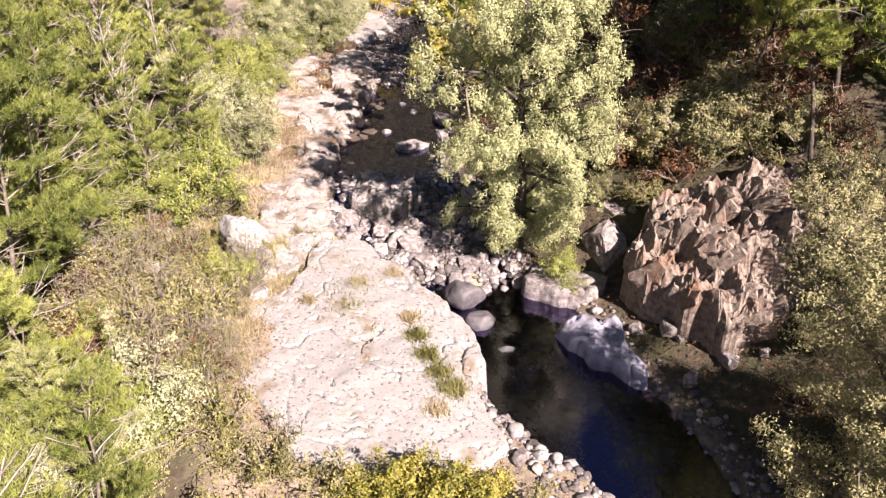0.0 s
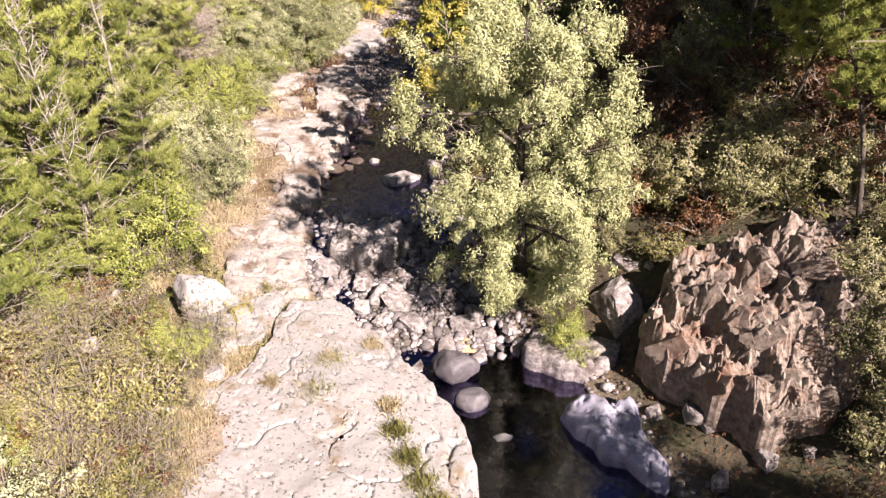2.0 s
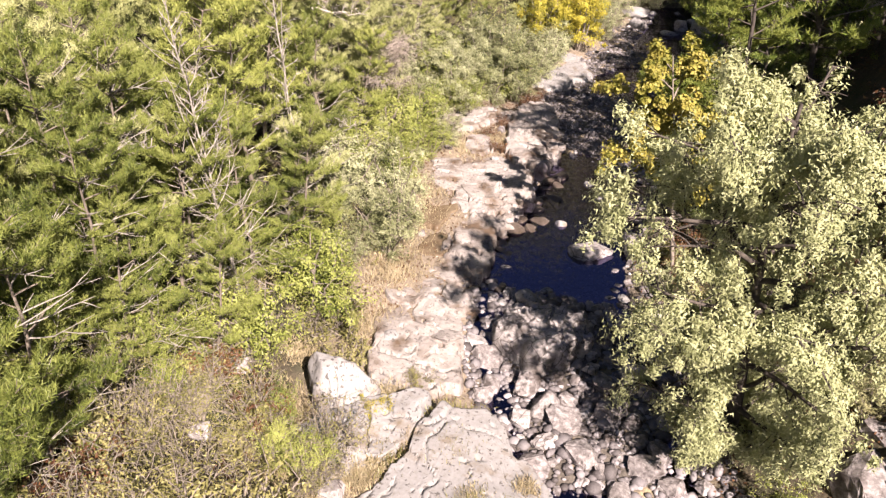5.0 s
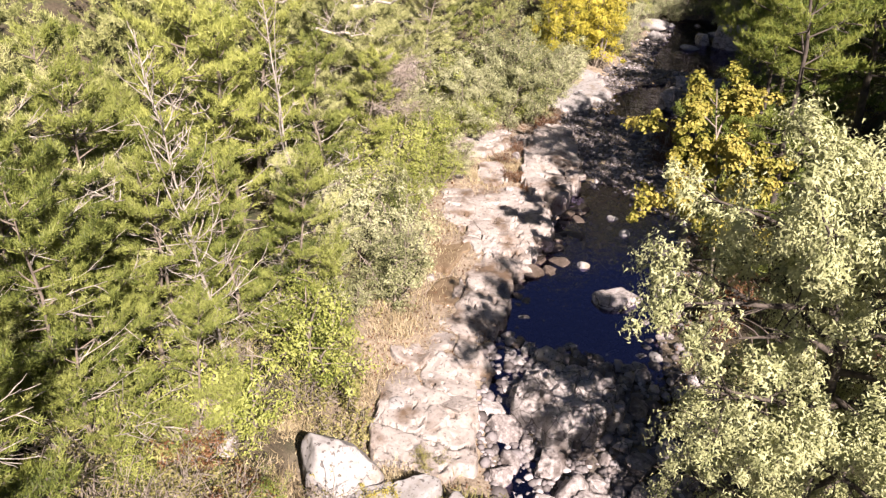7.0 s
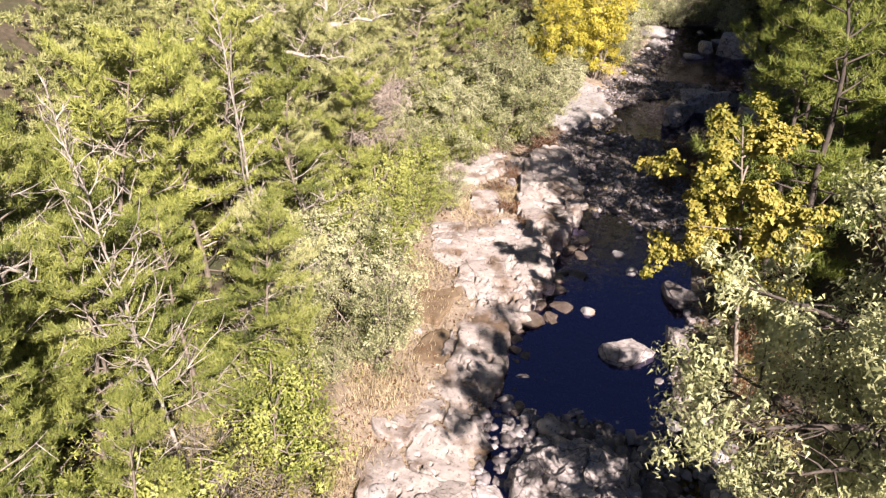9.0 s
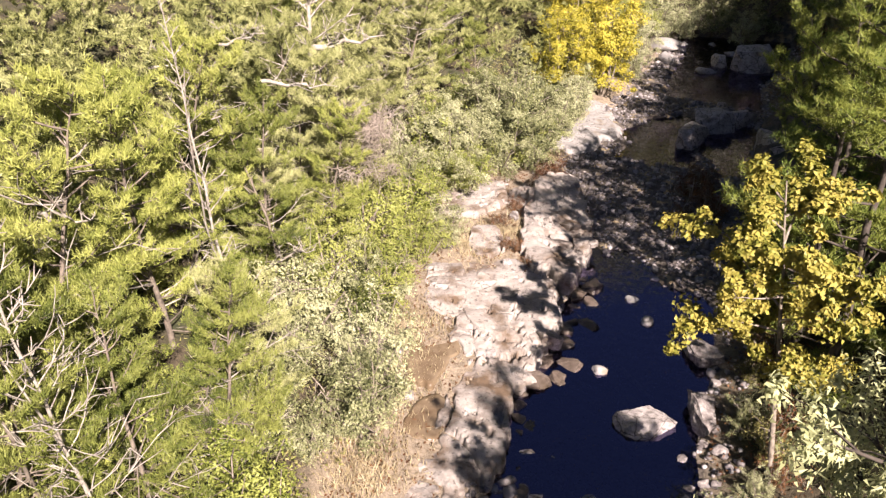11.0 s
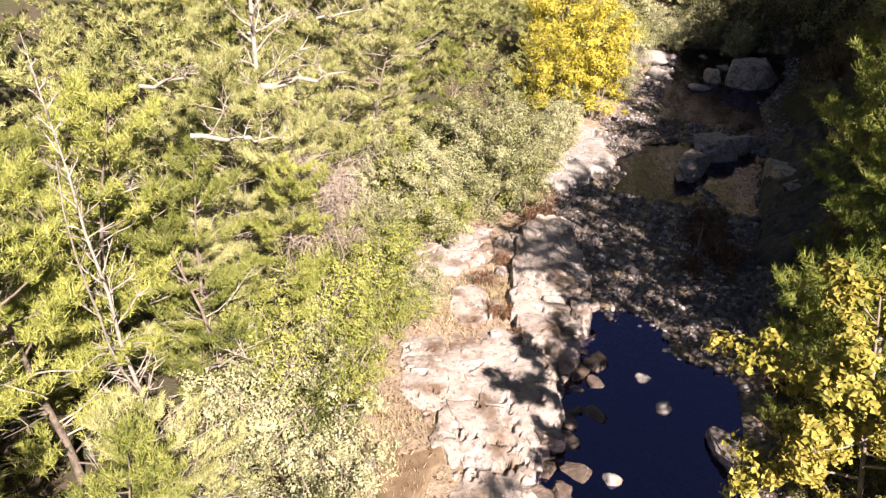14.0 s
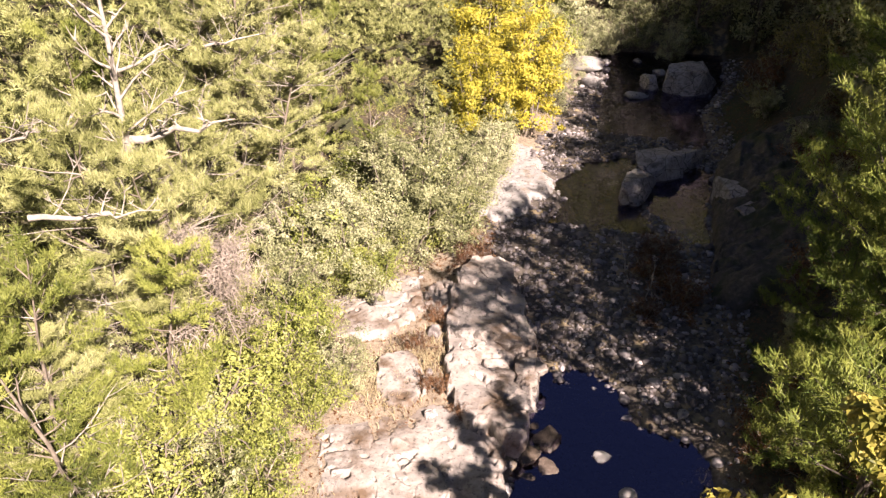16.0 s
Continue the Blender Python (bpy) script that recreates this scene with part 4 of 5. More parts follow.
BRIGHT = [plant("bush", broadleaf(145 + k, 2.4, 1.3, M_BRIGHT, 8000, 0.07, 0.036, 12, clump=0.28), "leafy bush with bright yellow-green leaves", "bush", "wood", "green bushes along the bank") for k in range(2)]
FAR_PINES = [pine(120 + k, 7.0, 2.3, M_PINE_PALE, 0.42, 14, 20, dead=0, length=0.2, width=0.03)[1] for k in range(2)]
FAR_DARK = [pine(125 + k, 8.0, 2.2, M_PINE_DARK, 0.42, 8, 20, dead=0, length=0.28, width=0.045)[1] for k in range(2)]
DARK_PINES = [plant("pine_tree", pine(130 + k, 8.0, 2.0, M_PINE_DARK, 0.6, 10, 28, dead=3, length=0.2, width=0.03, bark=M_BARK_DARK), "tall green pine on the shaded slope, coloured darker for the shade", "pine tree", group="pines on the shaded slope") for k in range(2)]
BUSHES = [plant("bush", broadleaf(140 + k, 2.6, 1.3, M_BUSH, 9500, 0.068, 0.038, 12, clump=0.27), "dense grey-green leafy bush at the edge of the bank", "bush", "wood", "bushes along the bank") for k in range(3)]
SCRUBS = [plant("shrub", broadleaf(150 + k, 1.3, 0.9, M_SCRUB, 2200, 0.075, 0.042, 12, clump=0.2, limbs=9), "low dry olive-brown shrub with bare twigs", "shrub", "wood", "low shrubs") for k in range(3)]
TWIGGY = [plant("dry_bush", broadleaf(170 + k, 2.0, 1.2, M_SCRUB, 900, 0.07, 0.04, 16, clump=0.16, limbs=14, trunk_r=0.03), "dry bush of pale bare twigs with few leaves", "bush", "wood", "dry twiggy bushes") for k in range(2)]
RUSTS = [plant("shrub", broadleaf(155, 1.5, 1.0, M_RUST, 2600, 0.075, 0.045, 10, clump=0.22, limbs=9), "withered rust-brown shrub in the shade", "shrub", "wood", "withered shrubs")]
SHADY = [plant("bush", broadleaf(160 + k, 2.4, 1.2, M_OLIVE, 7000, 0.07, 0.04, 11, clump=0.25, limbs=8), "dull olive-green bush on the shaded slope", "bush", "wood", "bushes on the shaded slope") for k in range(2)]
YELLOWS = [plant("bush", broadleaf(158, 1.5, 1.1, M_PLANE, 4500, 0.085, 0.055, 9, clump=0.26), "bush with yellow-green autumn leaves", "bush", "wood", "yellowing bushes")]


def grow(models, x, y, size, rng, sink=0.0):
    return set_down(models[rng.integers(len(models))], x, y, ground_z(x, y) - sink, rng.uniform(0, 360), size, used)


rng = np.random.default_rng(21)
clear_spots = [(-11.1, 28.0, 0.8), (-10.2, 27.2, 0.8), (-9.6, 23.0, 0.45), (-10.4, 28.6, 0.6), (-11.9, 36.6, 0.4), (-6.4, 21.4, 1.5), (-10.2, 20.9, 0.7), (-12.0, 25.0, 0.7), (-12.6, 29.6, 0.7), (-10.4, 35.4, 0.6), (-12.0, 41.2, 1.3), (-13.2, 33.6, 1.1), (-9.4, 22.7, 1.0), (-10.1, 21.1, 0.7), (-13.0, 23.9, 0.8), (-11.4, 20.5, 0.6), (-10.2, 37.7, 0.75), (-12.3, 31.6, 0.7)]
free = lambda x, y, r=0.0: all((x - a) ** 2 + (y - b) ** 2 > (c + r) ** 2 for a, b, c in clear_spots)
def arrays(me):
    V, F = np.empty(len(me.vertices) * 3), np.empty(len(me.loops), np.int32)
    me.vertices.foreach_get("co", V)
    me.loops.foreach_get("vertex_index", F)
    return V.reshape(-1, 3), F.reshape(-1, 3)


def woods(name, label, models, spots, mat):
    """Far trees that nobody could count, joined into one mesh."""
    shapes = [arrays(m) for m in models]
    pieces = []
    for k, (x, y, s) in enumerate(spots):
        V, F = shapes[k % len(shapes)]
        a = k * 2.4
        turned = np.column_stack([V[:, 0] * math.cos(a) - V[:, 1] * math.sin(a), V[:, 0] * math.sin(a) + V[:, 1] * math.cos(a), V[:, 2]])
        pieces.append((turned * s + np.array([x, y, ground_z(x, y)]), F))
    V, F = join(pieces)
    for m in models:
        bpy.data.meshes.remove(m)
    return tagged(new(name, make_mesh(name, V, F, [mat], smooth=False)), label, "far woods", kind="stuff")


far_spots = []
# sunlit pines on the western slope
yy = 3.0
while yy < 66:
    E = float(wood_edge(yy))
    xx = E - 1.7 - rng.uniform(0, 1)
    while xx > -20.5:
        x, y = xx + rng.normal() * 0.45, yy + rng.normal() * 0.45
        if free(x, y) and rng.uniform() > 0.07 and not (x > -9.4 and 13.5 < y < 18.5):
            near = x > -14 and y < 47
            d = E - x
            size = min(1.0, 0.55 + 0.1 * d) * rng.uniform(0.8, 1.15)
            grow(GREEN_PINES if rng.uniform() < (0.75 if y < 26 else 0.25) else (PINES[2:3] if y > 31 and rng.uniform() < 0.5 else PINES), x, y, size, rng) if near else far_spots.append((x, y, size * 0.9))
            if near and rng.uniform() < 0.75 and free(x - 0.95, y + 0.9):
                grow(LOW_PINES[1:] if y > 31 else LOW_PINES[:1] + GREEN_PINES, x - 0.95, y + 0.9, size * rng.uniform(0.65, 0.85), rng)
        xx -= 1.9 if xx > -14 else 2.0
    yy += 1.8
for k in range(60):
    x, y = rng.uniform(-9.6, -5.4), rng.uniform(11.5, 20.5)
    if free(x, y, 0.2):
        grow((TWIGGY, SCRUBS, RUSTS, TWIGGY, BRIGHT, SCRUBS)[k % 6], x, y, rng.uniform(0.7, 1.2) * (0.9, 1.2, 0.9, 0.7, 0.5, 0.9)[k % 6], rng)
for k in range(52):
    y = rng.uniform(8, 46)
    x = float(wood_edge(y)) - rng.uniform(1.2, 6.5)
    if free(x, y, 0.2) and not (x > -9.6 and 13.5 < y < 18.5):
        grow((BRIGHT, BUSHES, SCRUBS)[k % 3], x, y, rng.uniform(0.6, 1.1), rng)
for x, y, s in ((-11.2, 35.5, 0.95), (-12.5, 35.7, 1.0), (-11.6, 37.9, 1.0)):
    grow(LOW_PINES[1:], x, y, s, rng)
for x, y, s in ((-10.9, 23.0, 0.85), (-9.3, 25.4, 0.8), (-9.6, 19.6, 0.8), (-10.9, 19.4, 0.9), (-8.9, 20.3, 0.6)):
    grow(GREEN_PINES, x, y, s, rng)
for x, y, s in ((-9.0, 22.2, 0.8), (-9.7, 23.1, 0.8), (-8.4, 21.6, 0.7), (-6.7, 16.9, 0.7), (-8.4, 18.6, 0.8), (-9.4, 21.9, 0.6), (-10.2, 22.8, 0.7), (-8.0, 23.6, 0.8), (-9.6, 18.0, 0.9), (-10.2, 18.8, 0.9), (-9.2, 17.0, 0.9), (-8.6, 15.6, 0.9), (-5.4, 14.6, 0.7), (-6.1, 14.9, 0.8), (-6.6, 13.6, 0.9), (-5.5, 15.8, 0.5), (-5.6, 17.2, 0.5), (-5.2, 12.9, 0.8), (-7.6, 17.2, 0.8), (-7.2, 14.9, 0.9)):
    grow(TWIGGY, x, y, s, rng)
# leafy bushes where the wood meets the bank
for yy in np.arange(4, 68, 1.25):
    E = float(wood_edge(yy))
    for off in (0.2, 1.5):
        x, y = E - off + rng.normal() * 0.3 + (0.35 if yy > 27 else 0), yy + rng.normal() * 0.3
        if not free(x, y, 0.3) or 13 < y < 21:
            continue
        if y < 14 or (y < 27 and off < 1):
            grow(SCRUBS + TWIGGY[:1] if y < 14 else SCRUBS, x, y, rng.uniform(0.7, 1.1), rng)
        else:
            grow(BUSHES if rng.uniform() < 0.5 else BRIGHT, x, y, rng.uniform(0.65, 1.25) * (0.85 if off < 1 else 1.05), rng)


# the big leafy bush that hangs over the ledge, and the golden tree upstream
big_bush = plant("leafy_tree", broadleaf(201, 4.2, 2.3, M_BUSH, 46000, 0.075, 0.043, 18, clump=0.36, limbs=10), "large grey-green leafy bush overhanging the rock ledge", "bush", "wood")
set_down(big_bush, -7.6, 43.6, ground_z(-7.6, 43.6), 0, 1.0, used)
set_down(big_bush, -9.2, 41.0, ground_z(-9.2, 41.0), 130, 0.8, used)
gold = plant("golden_tree", broadleaf(205, 5.6, 2.0, M_GOLD, 22000, 0.1, 0.07, 12, clump=0.4, limbs=9), "small tree with bright golden autumn leaves at the stream bend", "tree", "wood")
set_down(gold, -4.6, 53.8, ground_z(-4.6, 53.8), 0, 1.0, used)
set_down(gold, -6.4, 56.4, ground_z(-6.4, 56.4), 200, 1.05, used)
set_down(gold, -6.3, 51.0, ground_z(-6.3, 51.0), 80, 0.85, used)

withered = plant("dead_pine", broadleaf(240, 5.2, 1.25, M_STRAW, 7000, 0.22, 0.016, 16, (0.05, 0.0), 0.55, 0.42, 0.07, M_TWIG, 0.5, True, 1.0, 9), "dead pine with a drooping pale mass of dry twigs", "dead tree")
set_down(withered, -10.4, 35.5, ground_z(-10.4, 35.5), 0, 1.0, used)

# the willow in midstream
willow = plant("willow_tree", broadleaf(211, 9.3, 2.65, M_WILLOW, 205000, 0.085, 0.034, 52, (-0.06, -0.1), 0.03, 0.29, 0.16, M_BARK_DARK, 0.6, True, 1.7, 17, False, 0.32, 0.12), "tall leafy willow with silvery olive leaves beside the stream", "tree")
set_down(willow, 2.7, 22.6, ground_z(2.7, 22.6), 30, 1.07, used)
set_down(BRIGHT[0], 3.6, 20.6, ground_z(3.6, 20.6), 0, 0.75, used)

# the plane tree with yellow leaves over the pool, and the pines behind it
plane = plant("plane_tree", broadleaf(221, 8.4, 1.9, M_PLANE, 15000, 0.12, 0.1, 15, (-0.16, -0.05), 0.4, 0.24, 0.075, M_TWIG, 0.1, True, 1.0, 9, True), "plane tree with yellowing leaves and pale bare branches over the pool", "tree")
set_down(plane, 1.3, 29.3, ground_z(1.3, 29.3), 0, 0.92, used)
rng = np.random.default_rng(33)
RIVER_PINES = [plant("pine_tree", pine(135, 8.2, 2.3, M_PINE_DARK, 1.0, 22, 44, dead=0, length=0.14, width=0.014, bark=M_BARK_DARK), "bushy green pine leaning over the stream", "pine tree", group="pines by the stream")]
for x, y, s in ((2.4, 31.4, 1.22), (2.1, 33.4, 1.15), (2.6, 35.6, 1.1), (2.7, 38.0, 1.0)):
    grow(RIVER_PINES, x, y, s, rng)

for x, y, s in ((4.8, 34.8, 1.3), (4.6, 37.2, 1.05), (5.8, 36.0, 1.0), (5.4, 40.4, 0.7), (6.8, 38.4, 0.9), (14.2, 18.4, 0.8), (12.8, 24.2, 1.0), (14.4, 15.6, 0.7), (13.6, 22.4, 1.1), (15.2, 20.6, 0.9), (15.2, 23.6, 1.2), (13.4, 25.2, 1.1), (16.4, 26.0, 1.2), (11.8, 27.2, 1.1), (17.0, 21.4, 1.2), (9.6, 28.6, 1.0)):
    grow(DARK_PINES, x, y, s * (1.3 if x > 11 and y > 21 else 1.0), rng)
tall_pine = plant("pine_tree", pine(137, 7.0, 2.2, M_PINE, 1.2, 24, 36, 0.5, 4, 0.15, 0.016, M_BARK_DARK), "tall pine with a bright green crown above the outcrop", "pine tree", group="pines on the shaded slope")
for x, y, s in ((9.2, 23.2, 0.95), (10.9, 20.6, 1.0), (12.0, 22.6, 1.1)):
    set_down(tall_pine, x, y, ground_z(x, y), 60 * x, s, used)
# low growth on the bare bank under the plane tree
for k in range(26):
    y = rng.uniform(26.8, 40)
    x = float(right_edge(y)) + rng.uniform(0.9, 2.4)
    grow((RUSTS, SCRUBS, BUSHES)[k % 3], x, y, rng.uniform(0.45, 0.85) * (0.6 if k % 3 == 2 else 1), rng)
for k in range(40):
    y = rng.uniform(38, 64)
    x = float(right_edge(y)) + rng.uniform(2.0, 5.5)
    grow((RUSTS, SCRUBS, BUSHES)[k % 3], x, y, rng.uniform(0.8, 1.4) * (0.6 if k % 3 == 2 else 1), rng)
# shrubs and trees of the shaded eastern slope
for x, y, s in ((6.6, 22.2, 0.9), (7.6, 22.5, 1.0), (8.6, 22.4, 1.0), (9.6, 22.0, 1.0), (10.8, 21.8, 1.0), (11.8, 20.6, 1.0), (8.0, 23.0, 1.2), (9.2, 23.0, 1.2)):
    grow((SCRUBS, RUSTS, SHADY)[int(x * 10) % 3], x, y, s, rng)
for x, y, s in ((7.0, 23.6, 1.0), (8.3, 23.4, 1.1), (9.6, 22.6, 1.0), (10.8, 21.4, 1.0), (5.6, 24.2, 1.1), (6.6, 25.0, 0.9), (5.3, 22.9, 0.6), (4.9, 24.6, 0.9), (6.5, 24.1, 0.6), (11.4, 19.0, 1.1), (10.8, 17.2, 0.9), (9.6, 15.4, 0.9)):
    grow(SHADY, x, y, s * rng.uniform(0.8, 1.0), rng)
for x, y, s in ((10.3, 18.4, 1.0), (10.9, 19.4, 1.0), (9.9, 17.0, 0.9), (10.7, 16.4, 1.0), (10.0, 15.6, 0.9)):
    grow(SHADY, x, y, s, rng)
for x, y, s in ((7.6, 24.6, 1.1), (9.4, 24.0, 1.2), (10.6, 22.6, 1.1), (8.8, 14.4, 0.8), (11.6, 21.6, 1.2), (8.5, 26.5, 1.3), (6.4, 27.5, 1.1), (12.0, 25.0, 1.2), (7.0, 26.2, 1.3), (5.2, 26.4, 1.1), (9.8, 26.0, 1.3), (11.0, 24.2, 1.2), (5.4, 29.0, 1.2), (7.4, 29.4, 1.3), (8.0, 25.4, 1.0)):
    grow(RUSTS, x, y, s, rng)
for k in range(34):
    x, y = rng.uniform(5.2, 12.5), rng.uniform(22.6, 31)
    if math.hypot(x - 2.6, y - 22.6) > 3.0 and not (x < 9.5 and y < 23.6):
        grow((RUSTS, SCRUBS, SHADY, SCRUBS)[k % 4], x, y, rng.uniform(0.8, 1.5) * (0.7 if k % 4 == 2 else 1), rng)
side_tree = plant("leafy_tree", broadleaf(231, 8.5, 2.6, M_OLIVE, 56000, 0.07, 0.038, 28, (0, 0), 0.12, 0.45, 0.16, M_BARK, 0.2, True, 1.0, 9), "tall leafy tree with olive green foliage on the east bank", "tree", group="trees on the east bank")
for x, y, s in ((8.0, 11.2, 0.95), (9.4, 10.4, 1.0)):
    set_down(side_tree, x, y, ground_z(x, y), rng.uniform(0, 360), s, used)
yy = 22.0
small_tree = plant("leafy_tree", broadleaf(232, 7.5, 2.4, M_BUSH, 6500, 0.19, 0.11, 20, (0, 0), 0.12, 0.5, 0.14, M_BARK, 0.2, True, 1.0, 8), "leafy tree among pines on the shaded slope", "tree", group="trees on the shaded slope")
dark_spots = []
for x, y, s in ((10.8, 8.6, 0.8), (9.0, 4.5, 0.7), (12.5, 4.6, 0.7), (12.6, 7.6, 0.8), (6.4, 41.0, 0.8), (6.5, 43.5, 1.1), (6.7, 46.0, 1.1), (7.1, 48.6, 1.1), (7.3, 51.4, 1.0), (7.9, 54.4, 1.0), (8.5, 57.4, 1.0), (8.6, 60.4, 0.7), (9.8, 50.0, 0.8), (9.2, 45.0, 0.8), (8.6, 41.0, 0.8), (5.4, 37.6, 0.8), (9.0, 64.0, 1.1), (7.0, 66.5, 1.0), (4.0, 67.5, 0.9), (0.8, 68.5, 0.9), (-2.6, 67.6, 0.9), (2.4, 70.5, 1.0)):
    set_down(small_tree, x, y, ground_z(x, y), rng.uniform(0, 360), s, used)
while yy < 68:
    x = float(right_edge(yy)) + (4.5 if yy < 36 else 5.0)
    while x < 26:
        px, py = x + rng.normal() * 0.5, yy + rng.normal() * 0.5
        if not (5 < px < 12.5 and 15 < py < 25) and not (px < 7.5 and py < 33) and math.hypot(px - 2.6, py - 22.6) > 3:
            k = rng.uniform()
            if k < 0.62:
                grow(DARK_PINES, px, py, rng.uniform(0.8, 1.15), rng) if px < 13 else dark_spots.append((px, py, rng.uniform(0.9, 1.2)))
            elif k < 0.8 and py > 36:
                set_down(small_tree, px, py, ground_z(px, py), rng.uniform(0, 360), rng.uniform(0.7, 1.0), used)
            else:
                grow(RUSTS + SCRUBS, px, py, rng.uniform(1.0, 1.5), rng)
        x += 2.4
    yy += 2.4
# woods beyond the bend
for x in np.arange(-30, 36, 3.0):
    for y in np.arange(69, 100, 3.2):
        if abs(x - 3 - 0.3 * (y - 70)) > 2.0 or y > 74:
            (dark_spots if x > -2 else far_spots).append((x + rng.normal() * 0.6, y + rng.normal() * 0.6, rng.uniform(0.9, 1.25)))
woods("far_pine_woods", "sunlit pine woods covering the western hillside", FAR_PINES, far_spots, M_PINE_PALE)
woods("far_shaded_woods", "pine woods covering the shaded hillside, coloured dark for the shade", FAR_DARK, dark_spots, M_PINE_DARK)


def dead_tree(seed, points, radius, limbs, reach, low=0.15, leaders=0):
    """The trunk and the bare branches of a dead tree, as pieces."""
    rng = np.random.default_rng(seed)
    P = np.asarray(points, float)
    n = len(P)
    pieces = [tube(P, np.linspace(radius, radius * 0.15, n), 8)]
    for q in range(leaders):
        start = P[int(n * (0.3 + 0.12 * q))]
        a = rng.uniform(0, 6.28)
        side = np.array([math.cos(a), math.sin(a), 0]) * rng.uniform(0.5, 0.9)
        pieces.append(tube(bent(start, side + np.array([0, 0, 1.6]), (P[-1] - start)[2] * rng.uniform(0.6, 0.85), 0.4, 7, rng, 0.07), np.linspace(radius * 0.5, 0.008, 8), 5))
    for k in range(limbs):
        f = low + (0.97 - low) * (k + rng.uniform()) / limbs
        at = np.array([np.interp(f * (n - 1), range(n), P[:, a]) for a in range(3)])
        az = k * 2.4 + rng.normal() * 0.4
        L = reach * (1.05 - f) ** 0.7 * rng.uniform(0.4, 1.1)
        limb = bent(at, (math.cos(az), math.sin(az), rng.uniform(0.0, 0.6) + 0.9 * f), L, 0.25, 5, rng, 0.12)
        wood = [tube(limb, np.linspace(radius * 0.3, 0.007, 6), 4)]
        for q in range(4):
            p = limb[rng.integers(2, 6)]
            wood.append(tube(bent(p, unit(limb[-1] - limb[0]) + rng.normal(size=3) * 0.6, L * 0.35, 0.2, 3, rng, 0.12), np.linspace(radius * 0.18 + 0.004, 0.005, 4), 3))
        pieces.append(join(wood))
    return pieces


def bare_tree(name, label, category, pieces, mat):
    c = pieces[0][0][0].copy()
    e = new(name)
    e.location = c
    for k, (V, F) in enumerate(pieces):
        part("branch" if k else "trunk", make_mesh("branch" if k else "trunk", V - c, F, [mat]), e)
    return tagged(e, label, category)


def bare(name, label, category, V, F, mat):
    c = V[0].copy()
    ob = new(name, make_mesh(name, V - c, F, [mat]))
    ob.location = c
    return tagged(ob, label, category)


def line(a, b, n, bend=0.06, seed=0):
    rng = np.random.default_rng(seed)
    t = np.linspace(0, 1, n)[:, None]
    return np.asarray(a) * (1 - t) + np.asarray(b) * t + rng.normal(size=(n, 3)) * bend * np.sin(t * np.pi)


bare_tree("dead_tree", "bare dead pine with pale grey branches standing among green pines", "dead tree", dead_tree(301, line((-9.65, 23.0, ground_z(-9.65, 23.0) - 0.2), (-10.15, 22.45, 9.2), 10, 0.05, 1), 0.05, 70, 2.0, 0.12, 2), M_DEAD)
bare_tree("dead_tree", "thin bare dead pine with short pale twigs among green pines", "dead tree", dead_tree(302, line((-10.4, 28.6, ground_z(-10.4, 28.6) - 0.2), (-11.0, 28.5, 10.0), 10, 0.06, 2), 0.05, 60, 1.0, 0.15, 1), M_DEAD)
bare_tree("dead_snag", "broken pale dead trunk with stout bare limbs", "dead tree", dead_tree(303, line((-11.9, 36.6, ground_z(-11.9, 36.6) - 0.2), (-12.2, 37.2, 11.0), 9, 0.06, 3), 0.13, 34, 2.4, 0.3), M_DEAD)
for k, (a, b, r) in enumerate((((-12.2, 37.0, 6.6), (-9.9, 37.4, 7.0), 0.1), ((-13.0, 26.5, 6.0), (-11.0, 25.6, 6.6), 0.05), ((-12.6, 22.5, 5.4), (-10.4, 21.6, 6.2), 0.05), ((-12.0, 33.5, 6.6), (-10.4, 34.8, 6.2), 0.06), ((-10.6, 30.5, 3.0), (-9.2, 30.2, 3.8), 0.04), ((-12.4, 38.6, 6.6), (-10.9, 39.2, 6.4), 0.05), ((-14.2, 35.2, 7.0), (-12.4, 35.8, 7.4), 0.05), ((-13.6, 39.6, 7.2), (-12.2, 40.6, 7.6), 0.05), ((-13.2, 30.8, 6.2), (-11.6, 31.6, 6.4), 0.045), ((-12.8, 42.6, 7.0), (-11.0, 43.4, 7.2), 0.045), ((-14.6, 32.6, 7.0), (-13.0, 33.2, 7.0), 0.045))):
    bare_tree("dead_branch", "pale dead branch caught in the pine crowns", "dead branch", dead_tree(310 + k, line(a, b, 7, 0.12, 40 + k), r, 9, 1.1), M_DEAD)

# driftwood, sticks and a heap of dry sticks under the pines
rng = np.random.default_rng(77)
log_V, log_F = tube(line((-2.1, 33.1, -0.3), (-1.15, 31.9, -0.2), 7, 0.03, 5), np.linspace(0.085, 0.05, 7), 8)
bare("sunken_log", "pale waterlogged log lying in the pool", "log", log_V, log_F, M_DEAD)
for k, (x, y) in enumerate(((-0.6, 42.2), (-0.3, 42.6), (-0.9, 43.4))):
    V, F = tube(line((x, y, ground_z(x, y)), (x + 0.3 - 0.3 * k, y + 0.5, ground_z(x, y) + 1.1), 5, 0.04, k), np.linspace(0.025, 0.01, 5), 5)
    bare("dry_stick", "thin dry stick standing in the gravel", "stick", V, F, M_DEAD)
sticks = []
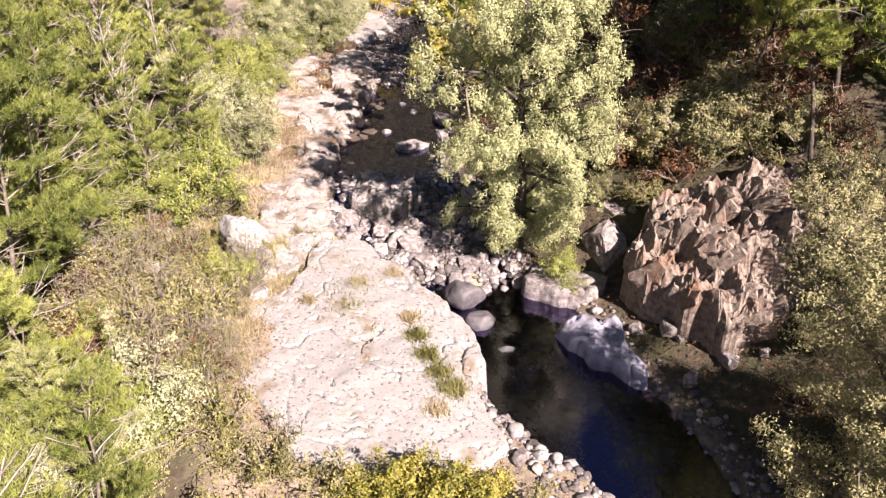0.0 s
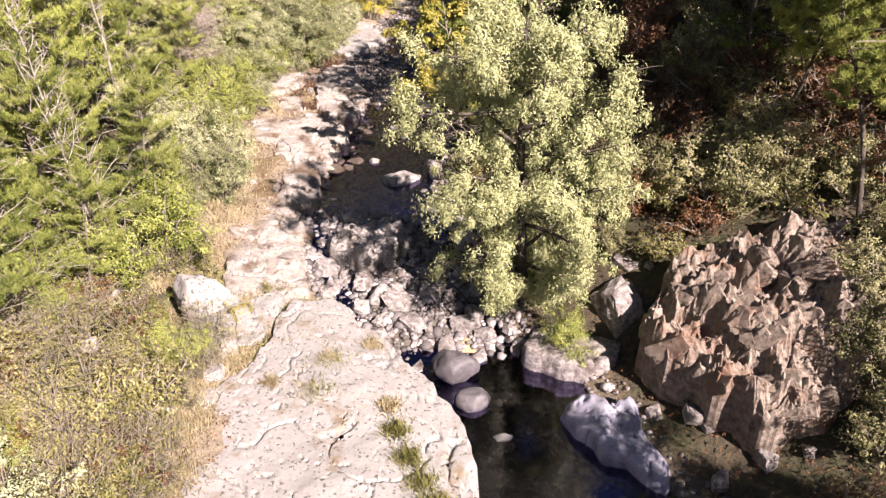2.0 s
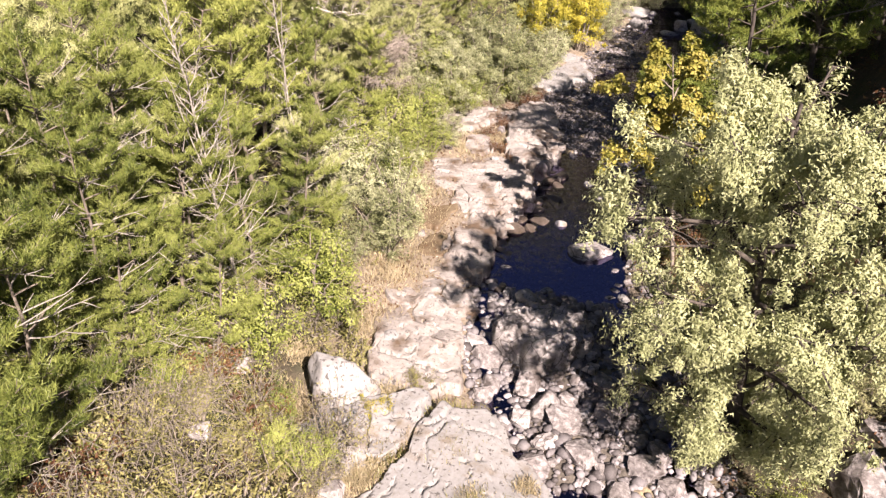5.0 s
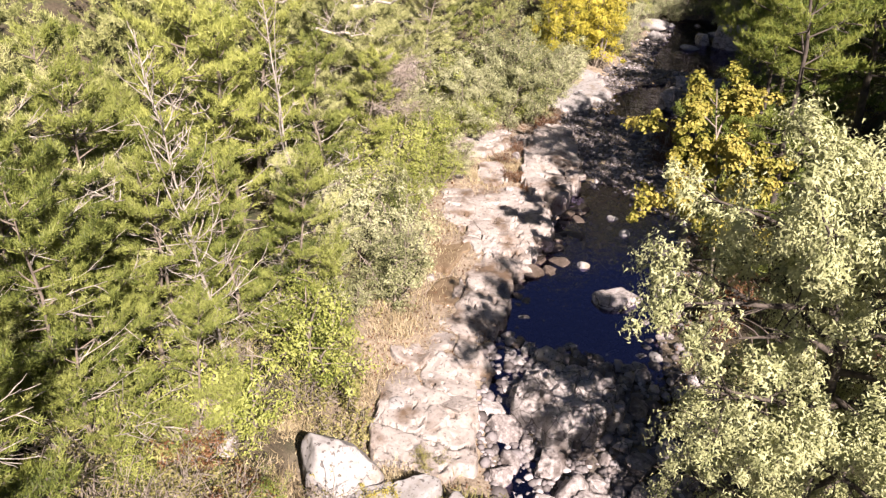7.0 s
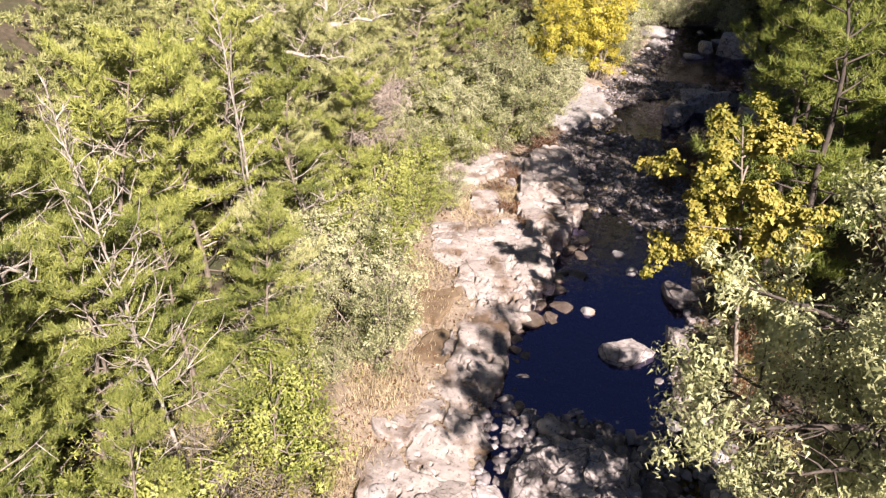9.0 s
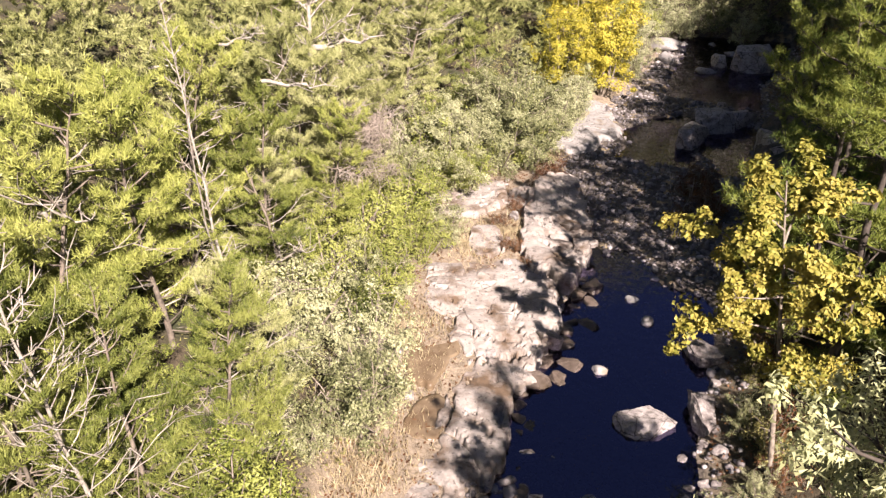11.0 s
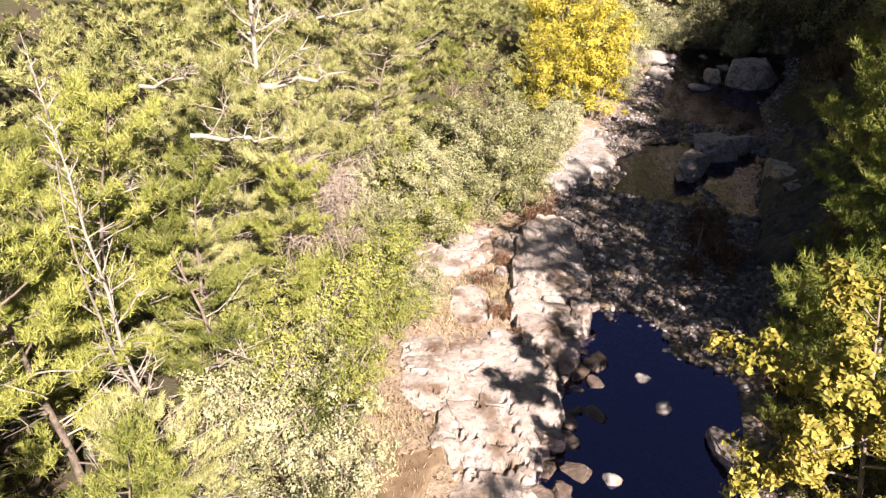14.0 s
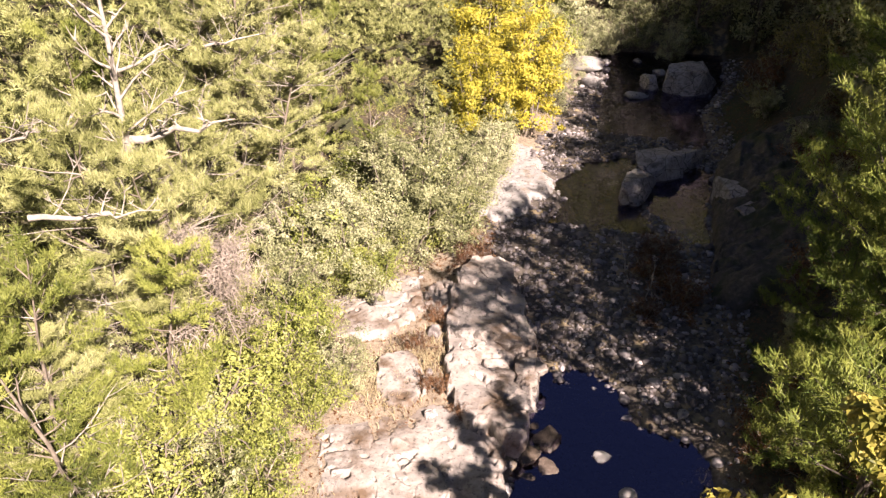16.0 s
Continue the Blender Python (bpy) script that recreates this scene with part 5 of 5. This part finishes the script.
for k in range(46):
    a, b = rng.normal() * 0.25 - 0.6, rng.uniform(0.25, 1.0)
    foot = np.array([-10.9 + rng.normal() * 0.12, 27.9 + rng.normal() * 0.12, ground_z(-10.9, 27.9) + 0.15])
    tip = foot + np.array([math.cos(a) * 1.1, math.sin(a) * 1.2, -0.1 + 0.5 * b])
    sticks.append(tube(line(foot, tip, 4, 0.04, 500 + k), np.linspace(0.03, 0.012, 4), 4))
V, F = join(sticks)
bare("stick_heap", "fanned heap of dry pale sticks on the forest floor", "brushwood", V, F, M_DEAD)
for x, y, s in ((-0.6, 67.0, 1.1), (1.2, 67.6, 1.1), (-1.8, 66.2, 1.0), (2.8, 66.4, 1.0), (0.2, 69.0, 1.2), (-3.5, 57.0, 0.8), (-3.0, 60.0, 0.8), (-3.4, 62.6, 1.0), (-2.4, 65.2, 1.0)):
    grow(BUSHES, x, y, s, rng)
for x, y, s in ((-0.2, 43.6, 0.8), (0.4, 42.4, 0.9), (0.1, 45.0, 0.7), (-0.6, 41.6, 0.5)):
    grow(RUSTS, x, y, s, rng)

for x, y, s in ((-5.9, 37.4, 0.45), (-5.2, 36.6, 0.35), (-6.3, 40.2, 0.4), (-5.6, 44.4, 0.6), (-5.9, 43.6, 0.5), (-6.6, 38.8, 0.4)):
    grow(RUSTS, x, y, s, rng)
set_down(BUSHES[0], -6.5, 44.3, ground_z(-6.5, 44.3), 40, 1.1, used)

for x, y, s in ((-11.6, 21.6, 0.9), (-12.4, 20.2, 1.0), (-12.8, 22.4, 1.0)):
    grow(GREEN_PINES, x, y, s, rng)

# grass: golden on the bank, in tufts on the slab
rng = np.random.default_rng(55)


def grass(name, label, spots, count, reach, height, mat):
    S = np.asarray(spots, float)
    w = rng.integers(len(S), size=count)
    xy = S[w, :2] + rng.normal(size=(count, 2)) * (S[w, 2:3] * reach)
    z = ground(xy[:, 0], xy[:, 1])[0]
    z = np.maximum(z, S[w, 3])
    C = np.column_stack([xy, z - 0.02])
    D = unit(rng.normal(size=(count, 3)) * 0.5 + np.array([0, 0, 1.0]))
    s = unit(np.cross(D, rng.normal(size=(count, 3)))) * 0.014
    l = height * rng.uniform(0.5, 1.2, (count, 1))
    tip = C + D * l + np.array([0, 0, -0.12]) * l
    V = np.stack([C - s, C + s, tip], 1).reshape(-1, 3)
    return tagged(new(name, make_mesh(name, V, np.arange(len(V)).reshape(-1, 3), [mat], smooth=False)), label, "grass", kind="stuff")


grass("dry_grass", "dry golden grass on the sandy bank", [(-7.6, 28.5, 1.0, -9), (-7.4, 30.5, 0.9, -9), (-7.9, 32.5, 0.8, -9), (-7.0, 27.0, 0.7, -9), (-6.8, 24.6, 0.7, -9), (-6.3, 38.6, 0.7, -9), (-7.2, 37.2, 0.7, -9), (-6.7, 20.4, 0.8, -9), (-5.0, 21.8, 0.6, -9), (-6.2, 45.5, 0.6, -9), (-5.8, 14.6, 0.5, -9), (-5.5, 13.2, 0.6, -9), (-6.3, 18.2, 0.4, -9), (-7.6, 20.4, 0.6, -9), (-8.0, 22.6, 0.5, -9), (-5.2, 15.0, 0.4, -9), (-5.4, 16.6, 0.4, -9), (-5.4, 17.7, 0.35, -9), (-4.9, 20.2, 0.3, -9), (-5.0, 18.8, 0.3, -9), (-5.9, 16.0, 0.5, -9)], 25000, 0.7, 0.27, M_GRASS)
grass("grass_tufts", "olive grass tufts rooted in the cracks of the slab", [(-0.4, 15.6, 0.16, 0.42), (-0.1, 14.9, 0.16, 0.42), (0.2, 14.3, 0.18, 0.42), (-2.4, 18.7, 0.22, 0.5), (-2.6, 17.7, 0.2, 0.5), (-3.3, 20.3, 0.3, 0.42), (-4.4, 19.6, 0.35, 0.3), (-0.7, 16.4, 0.14, 0.45), (-3.6, 21.2, 0.4, 0.3)], 4200, 1.0, 0.3, M_SCRUB)
grass("dry_tufts", "pale straw grass in the hollows of the slab", [(-1.5, 19.5, 0.14, 0.45), (-2.5, 18.9, 0.16, 0.5), (-3.2, 19.9, 0.22, 0.42), (-4.4, 20.5, 0.3, 0.4), (-4.9, 19.4, 0.22, 0.45), (-0.9, 17.2, 0.12, 0.5), (-5.2, 21.6, 0.3, 0.3), (-3.8, 18.0, 0.12, 0.5), (-0.2, 13.6, 0.15, 0.42)], 4200, 1.0, 0.24, M_GRASS)
for x, y, s, kind in ((-0.6, 11.3, 0.8, 0), (0.7, 11.1, 0.75, 0), (-1.5, 11.0, 0.75, 0), (-0.1, 10.5, 0.9, 0), (-2.2, 11.2, 0.9, 1), (-3.6, 11.8, 1.0, 1), (-5.0, 12.6, 1.1, 1), (-5.9, 14.2, 1.0, 1), (-7.6, 16.4, 0.9, 1), (-7.3, 18.2, 0.7, 1), (-5.4, 20.2, 0.35, 1), (-7.3, 19.4, 0.6, 1), (-8.6, 22.4, 0.5, 1), (-9.6, 23.6, 0.5, 1), (-4.8, 22.6, 0.5, 1), (-6.9, 22.6, 0.8, 1), (-5.2, 20.9, 0.45, 0), (1.8, 10.4, 0.9, 1)):
    grow(SCRUBS if kind else YELLOWS, x, y, s, rng)

# undergrowth between the trees
count = 80000
ys = rng.uniform(3, 66, count)
xs = wood_edge(ys) - rng.uniform(-0.4, 14, count)
C = np.column_stack([xs, ys, ground(xs, ys)[0] + rng.uniform(0.02, 0.5, count)])
hollow = np.min([np.hypot(xs - a, ys - b) / (c + 0.3) for a, b, c in clear_spots], axis=0) > 1
V, F = leaf_cards(C[hollow & (fbm(C * 0.5, 2, 5) > -0.05)], rng, 0.09, 0.055)
tagged(new("undergrowth", make_mesh("undergrowth", V, F, [M_SCRUB], smooth=False)), "low mixed undergrowth on the sunny forest floor", "undergrowth", kind="stuff")
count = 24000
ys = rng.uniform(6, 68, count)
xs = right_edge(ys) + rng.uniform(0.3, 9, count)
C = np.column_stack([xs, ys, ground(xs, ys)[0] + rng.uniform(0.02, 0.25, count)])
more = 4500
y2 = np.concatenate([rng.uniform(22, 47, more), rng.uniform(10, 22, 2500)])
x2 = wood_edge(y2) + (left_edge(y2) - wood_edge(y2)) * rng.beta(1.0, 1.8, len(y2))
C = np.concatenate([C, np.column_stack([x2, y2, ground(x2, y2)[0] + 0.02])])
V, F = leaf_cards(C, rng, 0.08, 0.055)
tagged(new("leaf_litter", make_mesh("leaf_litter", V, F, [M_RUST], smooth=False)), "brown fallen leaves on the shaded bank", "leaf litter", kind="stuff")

# models that found no place
for model in PINES + GREEN_PINES + LOW_PINES + DARK_PINES + RIVER_PINES + BRIGHT + BUSHES + SHADY + SCRUBS + TWIGGY + RUSTS + YELLOWS:
    if model.name not in used:
        for ob in (*model.children_recursive, model):
            bpy.data.objects.remove(ob)
